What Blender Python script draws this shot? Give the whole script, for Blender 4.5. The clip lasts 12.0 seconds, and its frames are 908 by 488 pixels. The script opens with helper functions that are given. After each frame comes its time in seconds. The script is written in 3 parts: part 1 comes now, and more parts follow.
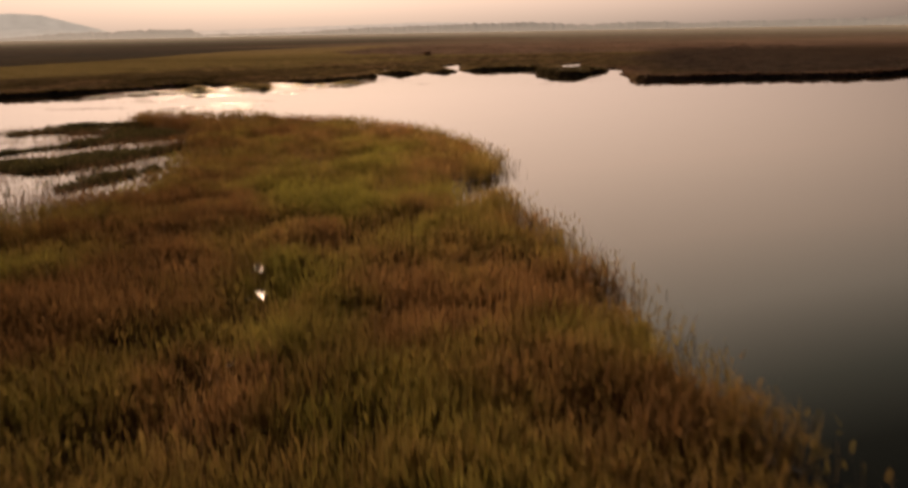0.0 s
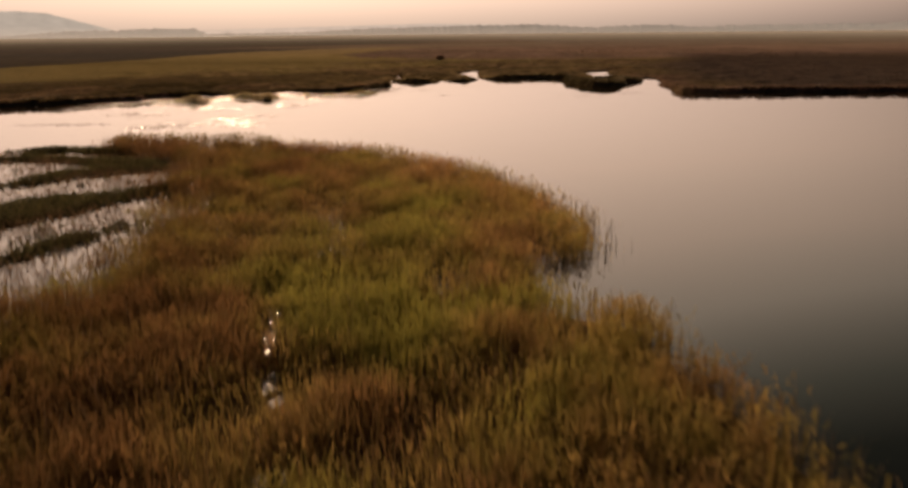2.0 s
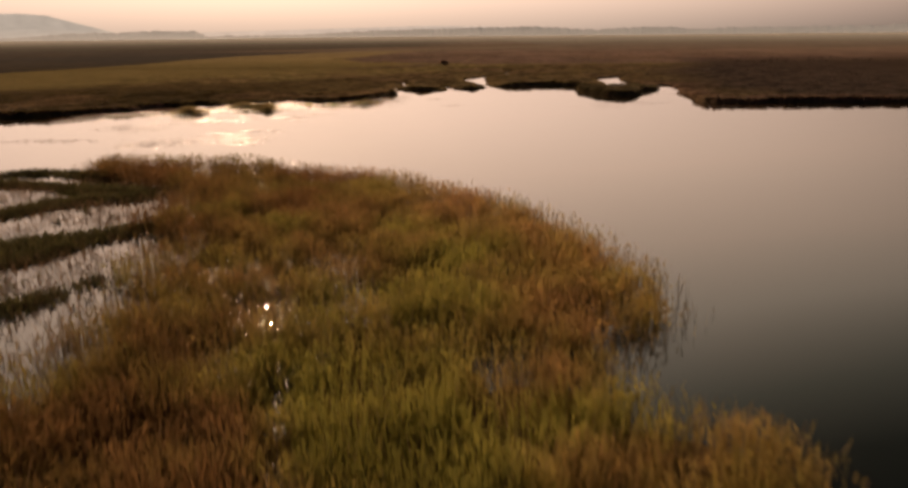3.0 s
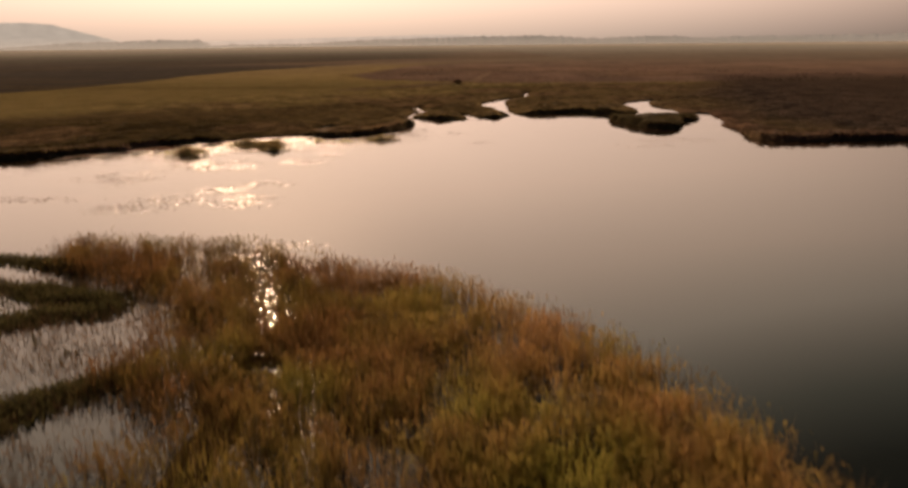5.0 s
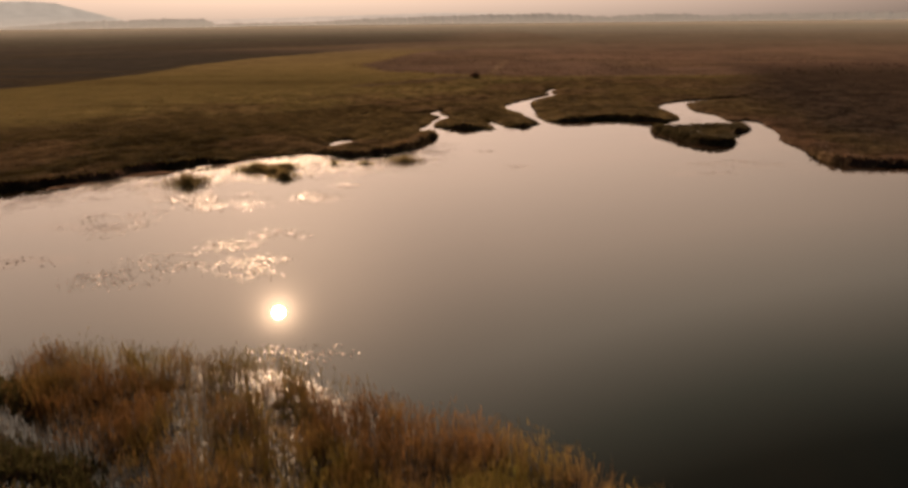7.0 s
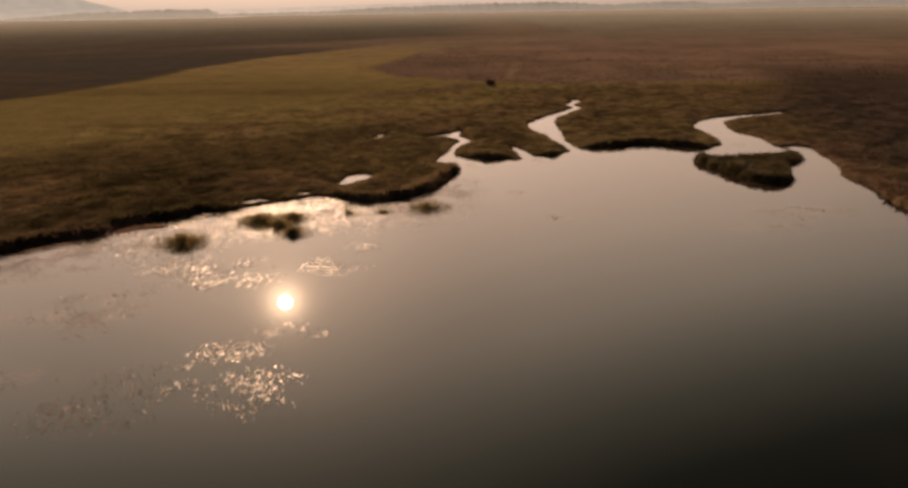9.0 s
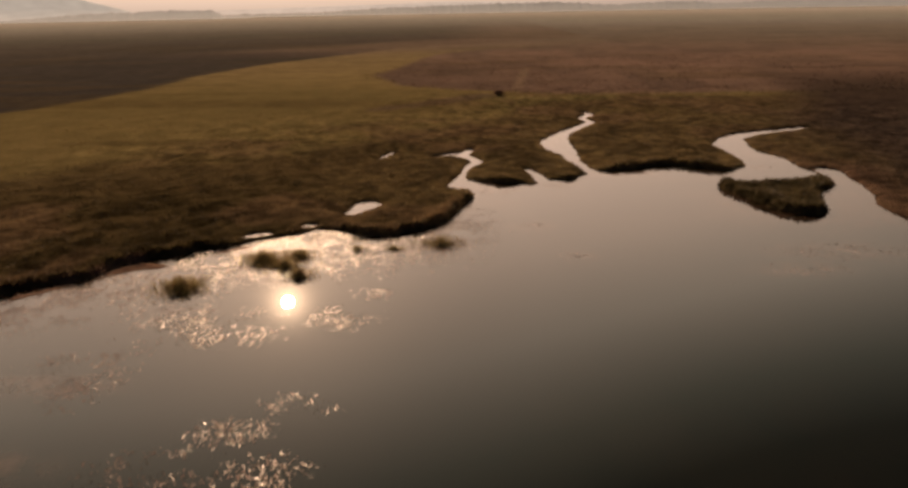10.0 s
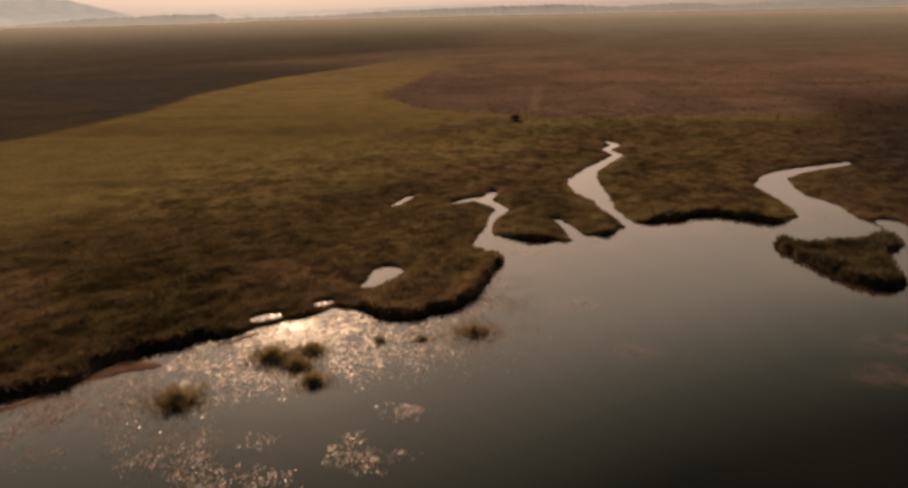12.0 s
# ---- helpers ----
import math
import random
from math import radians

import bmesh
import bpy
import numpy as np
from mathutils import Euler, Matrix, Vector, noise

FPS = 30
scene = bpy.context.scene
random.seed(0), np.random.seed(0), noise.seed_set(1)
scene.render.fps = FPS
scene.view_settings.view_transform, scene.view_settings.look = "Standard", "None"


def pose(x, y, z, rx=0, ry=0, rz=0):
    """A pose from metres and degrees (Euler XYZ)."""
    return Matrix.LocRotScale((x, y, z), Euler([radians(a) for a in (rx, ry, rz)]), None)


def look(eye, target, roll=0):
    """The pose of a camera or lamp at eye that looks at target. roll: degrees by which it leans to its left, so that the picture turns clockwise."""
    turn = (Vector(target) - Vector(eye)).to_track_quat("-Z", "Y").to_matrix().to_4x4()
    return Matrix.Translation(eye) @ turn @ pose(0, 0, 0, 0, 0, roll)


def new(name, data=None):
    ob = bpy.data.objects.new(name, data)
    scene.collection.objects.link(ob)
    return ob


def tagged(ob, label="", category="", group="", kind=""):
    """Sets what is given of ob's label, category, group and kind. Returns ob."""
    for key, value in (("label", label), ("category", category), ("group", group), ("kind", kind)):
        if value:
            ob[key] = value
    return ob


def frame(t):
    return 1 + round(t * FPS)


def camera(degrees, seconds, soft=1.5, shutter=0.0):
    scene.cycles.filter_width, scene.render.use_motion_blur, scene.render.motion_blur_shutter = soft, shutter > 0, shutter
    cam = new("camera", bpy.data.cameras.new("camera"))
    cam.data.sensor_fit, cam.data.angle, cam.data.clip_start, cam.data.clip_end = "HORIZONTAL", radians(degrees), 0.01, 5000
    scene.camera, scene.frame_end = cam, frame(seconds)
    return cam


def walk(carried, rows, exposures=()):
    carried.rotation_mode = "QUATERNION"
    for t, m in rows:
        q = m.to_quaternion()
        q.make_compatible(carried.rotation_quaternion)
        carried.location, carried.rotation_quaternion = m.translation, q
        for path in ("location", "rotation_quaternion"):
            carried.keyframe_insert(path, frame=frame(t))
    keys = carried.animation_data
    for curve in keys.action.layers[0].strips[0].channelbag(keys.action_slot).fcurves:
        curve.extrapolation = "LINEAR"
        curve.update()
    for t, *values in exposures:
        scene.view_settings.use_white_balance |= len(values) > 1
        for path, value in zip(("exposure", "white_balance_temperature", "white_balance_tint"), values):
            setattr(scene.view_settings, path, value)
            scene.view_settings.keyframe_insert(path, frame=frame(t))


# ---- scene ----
cam = camera(66.6, 12.0, soft=3.1, shutter=0.7)
METRES, EYE, TILT, LEAN, TURN = 60.0, 6.9, -17.1, 1.0, 0.0
ROWS = [
    (0.0, 0.0, 0.0, 0.0, 0.0, 0.0, 0.0),
    (0.5, -0.0096, 0.0381, 0.0132, 0.12, 0.01, -0.12),
    (1.0, -0.0211, 0.0796, 0.0275, 0.17, 0.07, -0.42),
    (1.5, -0.0318, 0.1182, 0.0408, 0.2, 0.08, -0.49),
    (2.0, -0.0443, 0.1619, 0.0568, 0.18, 0.1, -0.55),
    (2.5, -0.0554, 0.1996, 0.0722, 0.15, 0.13, -0.53),
    (4.5, -0.0984, 0.3431, 0.1448, 0.33, 0.85, -0.59),
    (5.0, -0.1095, 0.3767, 0.1673, 0.42, 0.9, -0.6),
    (5.5, -0.1202, 0.4099, 0.1903, 0.56, 0.6, -0.52),
    (6.0, -0.1313, 0.4444, 0.2142, 0.72, 0.13, -0.6),
    (6.5, -0.1403, 0.4751, 0.2364, 0.96, -0.52, -0.39),
    (7.0, -0.1538, 0.5087, 0.2568, 0.91, -0.79, -0.69),
    (9.0, -0.1908, 0.6342, 0.3524, 1.37, -1.67, -0.53),
    (9.5, -0.2001, 0.6639, 0.3771, 1.48, -1.71, -0.52),
    (10.0, -0.2102, 0.6957, 0.4029, 1.61, -1.68, -0.48),
    (10.5, -0.2212, 0.7237, 0.4258, 1.65, -1.65, -0.49),
    (11.0, -0.2317, 0.7556, 0.4518, 1.75, -1.64, -0.45),
    (11.5, -0.2415, 0.7856, 0.4755, 1.84, -1.58, -0.37),
    (12.0, -0.2524, 0.8172, 0.5018, 1.91, -1.53, -0.33),
]
EXPOSURES = [(0.0, 0.46, 7350, 20), (12.0, 0.46, 7350, 20)]
walk(cam, [(t, pose(0, 0, EYE + 0.05 * t, TILT, LEAN, TURN) @ pose(METRES * x, METRES * y, METRES * z, 90 + pitch, roll, yaw)) for t, x, y, z, yaw, pitch, roll in ROWS], EXPOSURES)

# ---- world and sun: hazy evening, the sun ahead and a little to the left ----
SUN_AZ, SUN_EL = -16.7, 22.6          # degrees; azimuth from +y towards +x

world = bpy.data.worlds.new("hazy_sky")
scene.world = world
world.use_nodes = True
wn = world.node_tree
sky = wn.nodes.new("ShaderNodeTexSky")
sky.sky_type = "NISHITA"
sky.sun_disc = False
sky.sun_elevation = radians(SUN_EL)
sky.sun_rotation = radians(SUN_AZ)
sky.air_density, sky.dust_density, sky.ozone_density = 1.0, 5.0, 0.0
tint = wn.nodes.new("ShaderNodeMix")
tint.data_type, tint.blend_type = "RGBA", "MULTIPLY"
tint.inputs[0].default_value, tint.inputs[7].default_value = 1.0, (0.074, 0.071, 0.082, 1.0)
# a warm haze gradient, brightest part-way up and darkening overhead
place = wn.nodes.new("ShaderNodeTexCoord")
height = wn.nodes.new("ShaderNodeSeparateXYZ")
layer = wn.nodes.new("ShaderNodeValToRGB")
for _ in range(6):
    layer.color_ramp.elements.new(0.5)
for e, (p, c) in zip(layer.color_ramp.elements, [(0.0, (0.335, 0.28, 0.238)), (0.10, (0.69, 0.54, 0.45)), (0.24, (0.95, 0.735, 0.575)), (0.38, (1.06, 0.845, 0.65)), (0.51, (0.95, 0.83, 0.645)), (0.67, (0.37, 0.375, 0.28)), (0.80, (0.075, 0.085, 0.06)), (0.97, (0.012, 0.016, 0.011))]):
    e.position, e.color = p, (*c, 1.0)
dust = wn.nodes.new("ShaderNodeMix")
dust.data_type, dust.blend_type = "RGBA", "MULTIPLY"
dust.inputs[0].default_value, dust.inputs[7].default_value = 1.0, (12.3, 12.3, 12.3, 1)
total_sky = wn.nodes.new("ShaderNodeMix")
total_sky.data_type, total_sky.blend_type = "RGBA", "ADD"
total_sky.inputs[0].default_value = 1.0
wn.links.new(sky.outputs[0], tint.inputs[6])
wn.links.new(place.outputs["Generated"], height.inputs[0])
# the layer reaches higher towards the sun
toward = wn.nodes.new("ShaderNodeVectorMath")
toward.operation = "DOT_PRODUCT"
toward.inputs[1].default_value = (math.sin(radians(SUN_AZ)) * math.cos(radians(SUN_EL)), math.cos(radians(SUN_AZ)) * math.cos(radians(SUN_EL)), math.sin(radians(SUN_EL)))
away = wn.nodes.new("ShaderNodeMath")
away.operation = "MULTIPLY_ADD"
away.inputs[1].default_value, away.inputs[2].default_value = -2.2, 3.2
lifted = wn.nodes.new("ShaderNodeMath")
lifted.operation = "MULTIPLY"
wn.links.new(place.outputs["Generated"], toward.inputs[0])
wn.links.new(toward.outputs["Value"], away.inputs[0])
wn.links.new(away.outputs[0], lifted.inputs[0])
wn.links.new(height.outputs["Z"], lifted.inputs[1])
wn.links.new(lifted.outputs[0], layer.inputs["Fac"])
wn.links.new(layer.outputs["Color"], dust.inputs[6])
# and it dims away from the sun, which also stands for lens falloff
thin = wn.nodes.new("ShaderNodeMath")
thin.operation = "MULTIPLY_ADD"
thin.inputs[1].default_value, thin.inputs[2].default_value = 1.9, -0.78
thin.use_clamp = True
dust_part = wn.nodes.new("ShaderNodeMix")
dust_part.data_type, dust_part.blend_type = "RGBA", "MULTIPLY"
dust_part.inputs[0].default_value = 1.0
wn.links.new(toward.outputs["Value"], thin.inputs[0])
wn.links.new(dust.outputs[2], dust_part.inputs[6])
wn.links.new(thin.outputs[0], dust_part.inputs[7])
wn.links.new(tint.outputs[2], total_sky.inputs[6])
wn.links.new(dust_part.outputs[2], total_sky.inputs[7])
# bright lobes added to the sky close round the sun, standing for lens bloom
glare = total_sky.outputs[2]
for power, strength in ((4500.0, 60.0), (1300.0, 20.0), (95.0, 6.5)):
    lobe = wn.nodes.new("ShaderNodeMath")
    lobe.operation, lobe.use_clamp = "POWER", True
    lobe.inputs[1].default_value = power
    shine = wn.nodes.new("ShaderNodeMix")
    shine.data_type, shine.blend_type = "RGBA", "MULTIPLY"
    shine.inputs[0].default_value, shine.inputs[7].default_value = 1.0, (strength, 0.72 * strength, 0.47 * strength, 1.0)
    joined = wn.nodes.new("ShaderNodeMix")
    joined.data_type, joined.blend_type = "RGBA", "ADD"
    joined.inputs[0].default_value = 1.0
    wn.links.new(toward.outputs["Value"], lobe.inputs[0])
    wn.links.new(lobe.outputs[0], shine.inputs[6])
    wn.links.new(glare, joined.inputs[6])
    wn.links.new(shine.outputs[2], joined.inputs[7])
    glare = joined.outputs[2]
wn.links.new(glare, wn.nodes["Background"].inputs[0])
wn.nodes["Background"].inputs[1].default_value = 0.10

sun_data = bpy.data.lights.new("sun", "SUN")
sun_data.energy, sun_data.angle, sun_data.color = 2.0, radians(0.85), (1.0, 0.71, 0.46)
sun = new("sun", sun_data)
sun_dir = Vector((math.sin(radians(SUN_AZ)) * math.cos(radians(SUN_EL)), math.cos(radians(SUN_AZ)) * math.cos(radians(SUN_EL)), math.sin(radians(SUN_EL))))
sun.matrix_world = look(sun_dir * 50, (0, 0, 0))

# ---- small tools ----
rng = np.random.default_rng(7)


def lattice(ix, iy, seed):
    h = (ix.astype(np.int64) * 374761393 + iy.astype(np.int64) * 668265263 + seed * 974711) & 0x7FFFFFFF
    h = ((h ^ (h >> 13)) * 1274126177) & 0x7FFFFFFF
    return ((h ^ (h >> 16)) & 0xFFFF) / 65535.0


def vnoise(x, y, size, seed=0):
    """Smooth noise, 0 to 1, with features of the given size in metres."""
    u, v = x / size, y / size
    i, j = np.floor(u), np.floor(v)
    f, g = u - i, v - j
    f, g = f * f * (3 - 2 * f), g * g * (3 - 2 * g)
    a, b = lattice(i, j, seed), lattice(i + 1, j, seed)
    c, d = lattice(i, j + 1, seed), lattice(i + 1, j + 1, seed)
    return (a * (1 - f) + b * f) * (1 - g) + (c * (1 - f) + d * f) * g


def fbm(x, y, size, seed=0, octaves=3):
    total, amp, s = 0.0, 0.0, 1.0
    for k in range(octaves):
        total = total + s * vnoise(x, y, size / 2 ** k, seed + 17 * k)
        amp += s
        s *= 0.5
    return total / amp


def smooth(a, b, x):
    t = np.clip((x - a) / (b - a), 0, 1)
    return t * t * (3 - 2 * t)


def to_segment(x, y, a, b):
    dx, dy = b[0] - a[0], b[1] - a[1]
    t = np.clip(((x - a[0]) * dx + (y - a[1]) * dy) / (dx * dx + dy * dy + 1e-9), 0, 1)
    return np.hypot(x - a[0] - t * dx, y - a[1] - t * dy), t


def in_outline(x, y, points):
    """Signed distance to a closed outline, positive inside."""
    best, inside = np.full(x.shape, 1e9), np.zeros(x.shape, bool)
    for a, b in zip(points, points[1:] + points[:1]):
        best = np.minimum(best, to_segment(x, y, a, b)[0])
        crosses = (a[1] > y) != (b[1] > y)
        inside ^= crosses & (x < (b[0] - a[0]) * (y - a[1]) / (b[1] - a[1] + 1e-12) + a[0])
    return np.where(inside, best, -best)


def along(x, y, line):
    """Signed distance to a line of (x, y, half width), positive inside."""
    best = np.full(x.shape, -1e9)
    for a, b in zip(line, line[1:]):
        d, t = to_segment(x, y, a, b)
        best = np.maximum(best, a[2] * (1 - t) + b[2] * t - d)
    return best


def rounded(points):
    """The closed outline with its corners cut off, twice."""
    for _ in range(2):
        out = []
        for a, b in zip(points, points[1:] + points[:1]):
            out += [(a[0] * 0.75 + b[0] * 0.25, a[1] * 0.75 + b[1] * 0.25), (a[0] * 0.25 + b[0] * 0.75, a[1] * 0.25 + b[1] * 0.75)]
        points = out
    return points


# ---- the plan: far marsh, reed bed, islets, channels ----
SHORE_WEST = [(-900, -500), (-420, -60), (-150, 20), (-90, 55), (-66.3, 78.6), (-56.3, 86.6), (-47.3, 89.6), (-44.3, 92.1), (-41.3, 93.7), (-39.8, 97), (-36.6, 99), (-32.5, 101.3),
              (-29.4, 103), (-27, 105.2), (-24.4, 105.2), (-23.2, 103.7), (-20.7, 103.6), (-18.2, 104.6), (-15.4, 107), (-13.9, 109.8), (-13.6, 113.4), (-11.6, 117.5)]
SHORE_EAST = [(-15.4, 120), (-14.2, 124.5), (-9.6, 122), (-5.5, 121.3), (-4.5, 123.8), (-1, 123.3), (0.3, 125.6), (1.1, 128), (2.6, 127.4), (6, 128.7), (9.6, 130.5),
              (13.2, 129.9), (17, 126.8), (20, 129), (21.5, 133), (25.2, 132), (26, 127), (26.5, 119), (25.3, 111.6), (26.4, 107), (24.6, 101.5), (25.6, 98),
              (29, 96.5), (33, 98), (41, 97.5), (58, 96.5), (67, 104), (120, 112), (420, 60), (900, -500)]
SHORE = rounded(SHORE_WEST + SHORE_EAST + [(5400, -600), (5400, 5400), (-5400, 5400), (-5400, -600)])
ISLAND_EAST = rounded([(14.4, 122), (16, 120), (18.9, 120.8), (21.3, 120.4), (23, 122.6), (25.8, 124), (26.6, 121), (22.6, 117), (21.4, 113), (20.6, 108.8), (17.8, 108.6), (15.6, 110.8), (14.4, 114.5), (13.2, 119.4)])
# creeks: x, y, half width
CREEK_LONG = [(1.2, 126, 0.3), (0.7, 130, 0.3), (-0.1, 134, 0.5), (-0.3, 140, 1.0), (-0.6, 147, 1.3), (0.2, 152.2, 1.0), (4.0, 159.5, 0.5), (7.2, 164.6, 0.5), (5.8, 169.5, 0.35), (8.4, 173.4, 0.4), (7.2, 177, 0.3)]
CREEK_LOOP = [(-1.6, 149, 0.7), (-2.4, 146, 0.4), (-2.0, 141, 0.5), (-0.6, 138, 0.7)]
CREEK_STUB = [(-4.6, 120.5, 0.4), (-5.1, 124, 0.35), (-5.6, 127, 0.3), (-6.4, 129.4, 0.15)]
CREEK_WEST = [(-14.6, 121, 0.8), (-14.3, 125, 0.1), (-13.6, 130.1, 0.08), (-12.3, 133.8, 0.35), (-13.8, 137, 0.35), (-15.6, 138.8, 0.4), (-18, 137.2, 0.1)]
CREEK_FORK = [(-14.4, 138.2, 0.4), (-13.2, 142, 0.15)]
CREEK_EAST = [(22.6, 126, 2.9), (23.5, 134, 2.4), (22.6, 139, 1.7), (22.7, 143, 2.1), (24.8, 148.5, 1.2), (28.2, 151.5, 1.1), (34.3, 154.3, 0.8), (39, 157, 0.4)]
CREEK_ISLET = [(28.2, 127, 1.0), (27.6, 121, 0.8), (26.4, 116, 0.9), (24.6, 113, 1.1), (23.2, 108, 1.0)]
CREEK_SLIVER = [(-25.4, 136.0, 0.02), (-23.5, 140.8, 0.1)]
POOL_LARGE = [(-24.4, 110.6, 0.45), (-23.3, 113.6, 1.1)]
POOL_SMALL = [(-32.2, 103.7, 0.35), (-31.0, 104.3, 0.2)]
POOL_TINY = [(-28.0, 106.6, 0.2), (-27.3, 107.0, 0.25)]
CHANNELS = [CREEK_LONG, CREEK_LOOP, CREEK_STUB, CREEK_WEST, CREEK_FORK, CREEK_EAST, CREEK_ISLET, CREEK_SLIVER, POOL_LARGE, POOL_SMALL, POOL_TINY]
REED_BED = rounded([(10, -60), (8, -10), (6.2, 5), (5.3, 11.5), (4.6, 17), (4.1, 20.5), (3.1, 23), (2.1, 26), (1.3, 27.6), (-1.0, 29.2), (0.0, 31.0), (2.1, 32.8), (2.6, 35.5), (2.0, 39), (0.8, 43), (-1.2, 46.4), (-4.3, 49.8),
            (-7.5, 52.7), (-11, 55), (-15, 57), (-20, 59), (-24.5, 59.8), (-28, 59.6), (-27.5, 56.8), (-24, 54), (-21, 52.2), (-18.6, 49.6), (-18.2, 47.2), (-17.6, 46), (-18.2, 44), (-17, 43), (-14.9, 41.6), (-16, 39.6), (-15.4, 37), (-14.6, 34.2), (-14.3, 29.6), (-16.4, 26), (-25, 19.5), (-45, 10), (-90, -60)])
FINGERS = [
    [(-33, 56.5, 0.6), (-29.5, 57.4, 0.7), (-25, 56.0, 1.2)],
    [(-33.5, 52.6, 0.5), (-30, 54.0, 0.8), (-27, 53.2, 0.9), (-21.5, 51.5, 1.2)],
    [(-28.6, 43.4, 0.4), (-26, 46, 0.5), (-24.4, 49, 0.9), (-21, 50.5, 1.2)],
    [(-26, 39, 1.5), (-23, 38.8, 2.2), (-21, 41, 1.8), (-17.5, 44.6, 0.8)],
    [(-18.8, 32.4, 0.4), (-17.8, 35, 0.7), (-16.5, 37.6, 0.5)],
]

# bare mud spits under the bank
SPITS = [[(-40.4, 94.6, 0.5), (-38.6, 96.4, 1.2), (-36.8, 96.4, 0.6)], [(-44.6, 90.2, 0.45), (-42.0, 92.6, 0.5)], [(-33.5, 99.3, 0.3), (-31.5, 101.0, 0.3)]]


def shore_wobble(x, y):
    return 1.1 * (fbm(x, y, 2.4, 5) - 0.5) + 0.8 * (fbm(x, y, 1.1, 6, 2) - 0.5)


def cut_channels(x, y, land):
    for line in CHANNELS:
        land = np.minimum(land, -along(x, y, line) - 0.05 + 0.55 * shore_wobble(x, y))
    return land


def low_bank(x, y):
    """1 on open ground, less beside the creeks and pools, whose banks are low."""
    nearest = np.full(x.shape, 1e9)
    for line in CHANNELS:
        nearest = np.minimum(nearest, -along(x, y, line))
    return 0.3 + 0.7 * smooth(0.4, 4.5, nearest)


def marsh_sd(x, y):
    """Distance inside the far marsh, positive on land."""
    return cut_channels(x, y, in_outline(x, y, SHORE) + shore_wobble(x, y))


def islet_sd(x, y):
    return cut_channels(x, y, in_outline(x, y, ISLAND_EAST) + shore_wobble(x, y))


def reed_sd(x, y):
    return in_outline(x, y, REED_BED) + 1.6 * (fbm(x, y, 3.5, 9) - 0.5)


def finger_sd(x, y):
    best = np.full(x.shape, -1e9)
    for line in FINGERS:
        best = np.maximum(best, along(x, y, line))
    return best + 1.4 * (fbm(x, y, 2.2, 21) - 0.5)

# ---- materials ----


def material(name, rough=0.8):
    m = bpy.data.materials.new(name)
    m.use_nodes = True
    b = m.node_tree.nodes["Principled BSDF"]
    b.inputs["Roughness"].default_value = rough
    return m, m.node_tree.nodes, m.node_tree.links, b


def noise_node(nodes, links, coord, scale, detail=4.0, rough=0.55):
    n = nodes.new("ShaderNodeTexNoise")
    n.inputs["Scale"].default_value, n.inputs["Detail"].default_value, n.inputs["Roughness"].default_value = scale, detail, rough
    links.new(coord, n.inputs["Vector"])
    return n.outputs["Fac"]


def ramp_node(nodes, links, fac, stops):
    r = nodes.new("ShaderNodeValToRGB")
    while len(r.color_ramp.elements) < len(stops):
        r.color_ramp.elements.new(0.5)
    for e, (p, c) in zip(r.color_ramp.elements, stops):
        e.position, e.color = p, (*c, 1.0)
    links.new(fac, r.inputs["Fac"])
    return r.outputs["Color"]


def mix_node(nodes, links, fac, a, b, blend="MIX"):
    m = nodes.new("ShaderNodeMix")
    m.data_type, m.blend_type = "RGBA", blend
    for value, socket in ((fac, m.inputs[0]), (a, m.inputs[6]), (b, m.inputs[7])):
        if isinstance(value, (int, float)):
            socket.default_value = value
        elif isinstance(value, tuple):
            socket.default_value = (*value, 1.0)
        else:
            links.new(value, socket)
    return m.outputs[2]


def bump_node(nodes, links, bsdf, height, strength, distance):
    b = nodes.new("ShaderNodeBump")
    b.inputs["Strength"].default_value, b.inputs["Distance"].default_value = strength, distance
    links.new(height, b.inputs["Height"])
    links.new(b.outputs["Normal"], bsdf.inputs["Normal"])


def blade_material(name, spread=(0.45, 1.0, 1.55), glow=0.35, tone=None):
    """Grass: the plant's own colour, each blade a little different, light passing through."""
    m, nodes, links, b = material(name, 0.65)
    geo = nodes.new("ShaderNodeNewGeometry")
    own = nodes.new("ShaderNodeVertexColor")
    own.layer_name = "cover"
    lo, mid, hi = spread
    each = ramp_node(nodes, links, geo.outputs["Random Per Island"], [(0.0, (lo, lo, lo * 0.95)), (0.55, (mid, mid, mid)), (1.0, (hi, hi * 0.93, hi * 0.82))])
    col = mix_node(nodes, links, 1.0, tone or own.outputs["Color"], each, "MULTIPLY")
    links.new(col, b.inputs["Base Color"])
    b.inputs["Specular IOR Level"].default_value = 0.25
    t = nodes.new("ShaderNodeBsdfTranslucent")
    links.new(col, t.inputs["Color"])
    mix = nodes.new("ShaderNodeMixShader")
    mix.inputs[0].default_value = glow
    links.new(b.outputs[0], mix.inputs[1])
    links.new(t.outputs[0], mix.inputs[2])
    links.new(mix.outputs[0], nodes["Material Output"].inputs["Surface"])
    return m


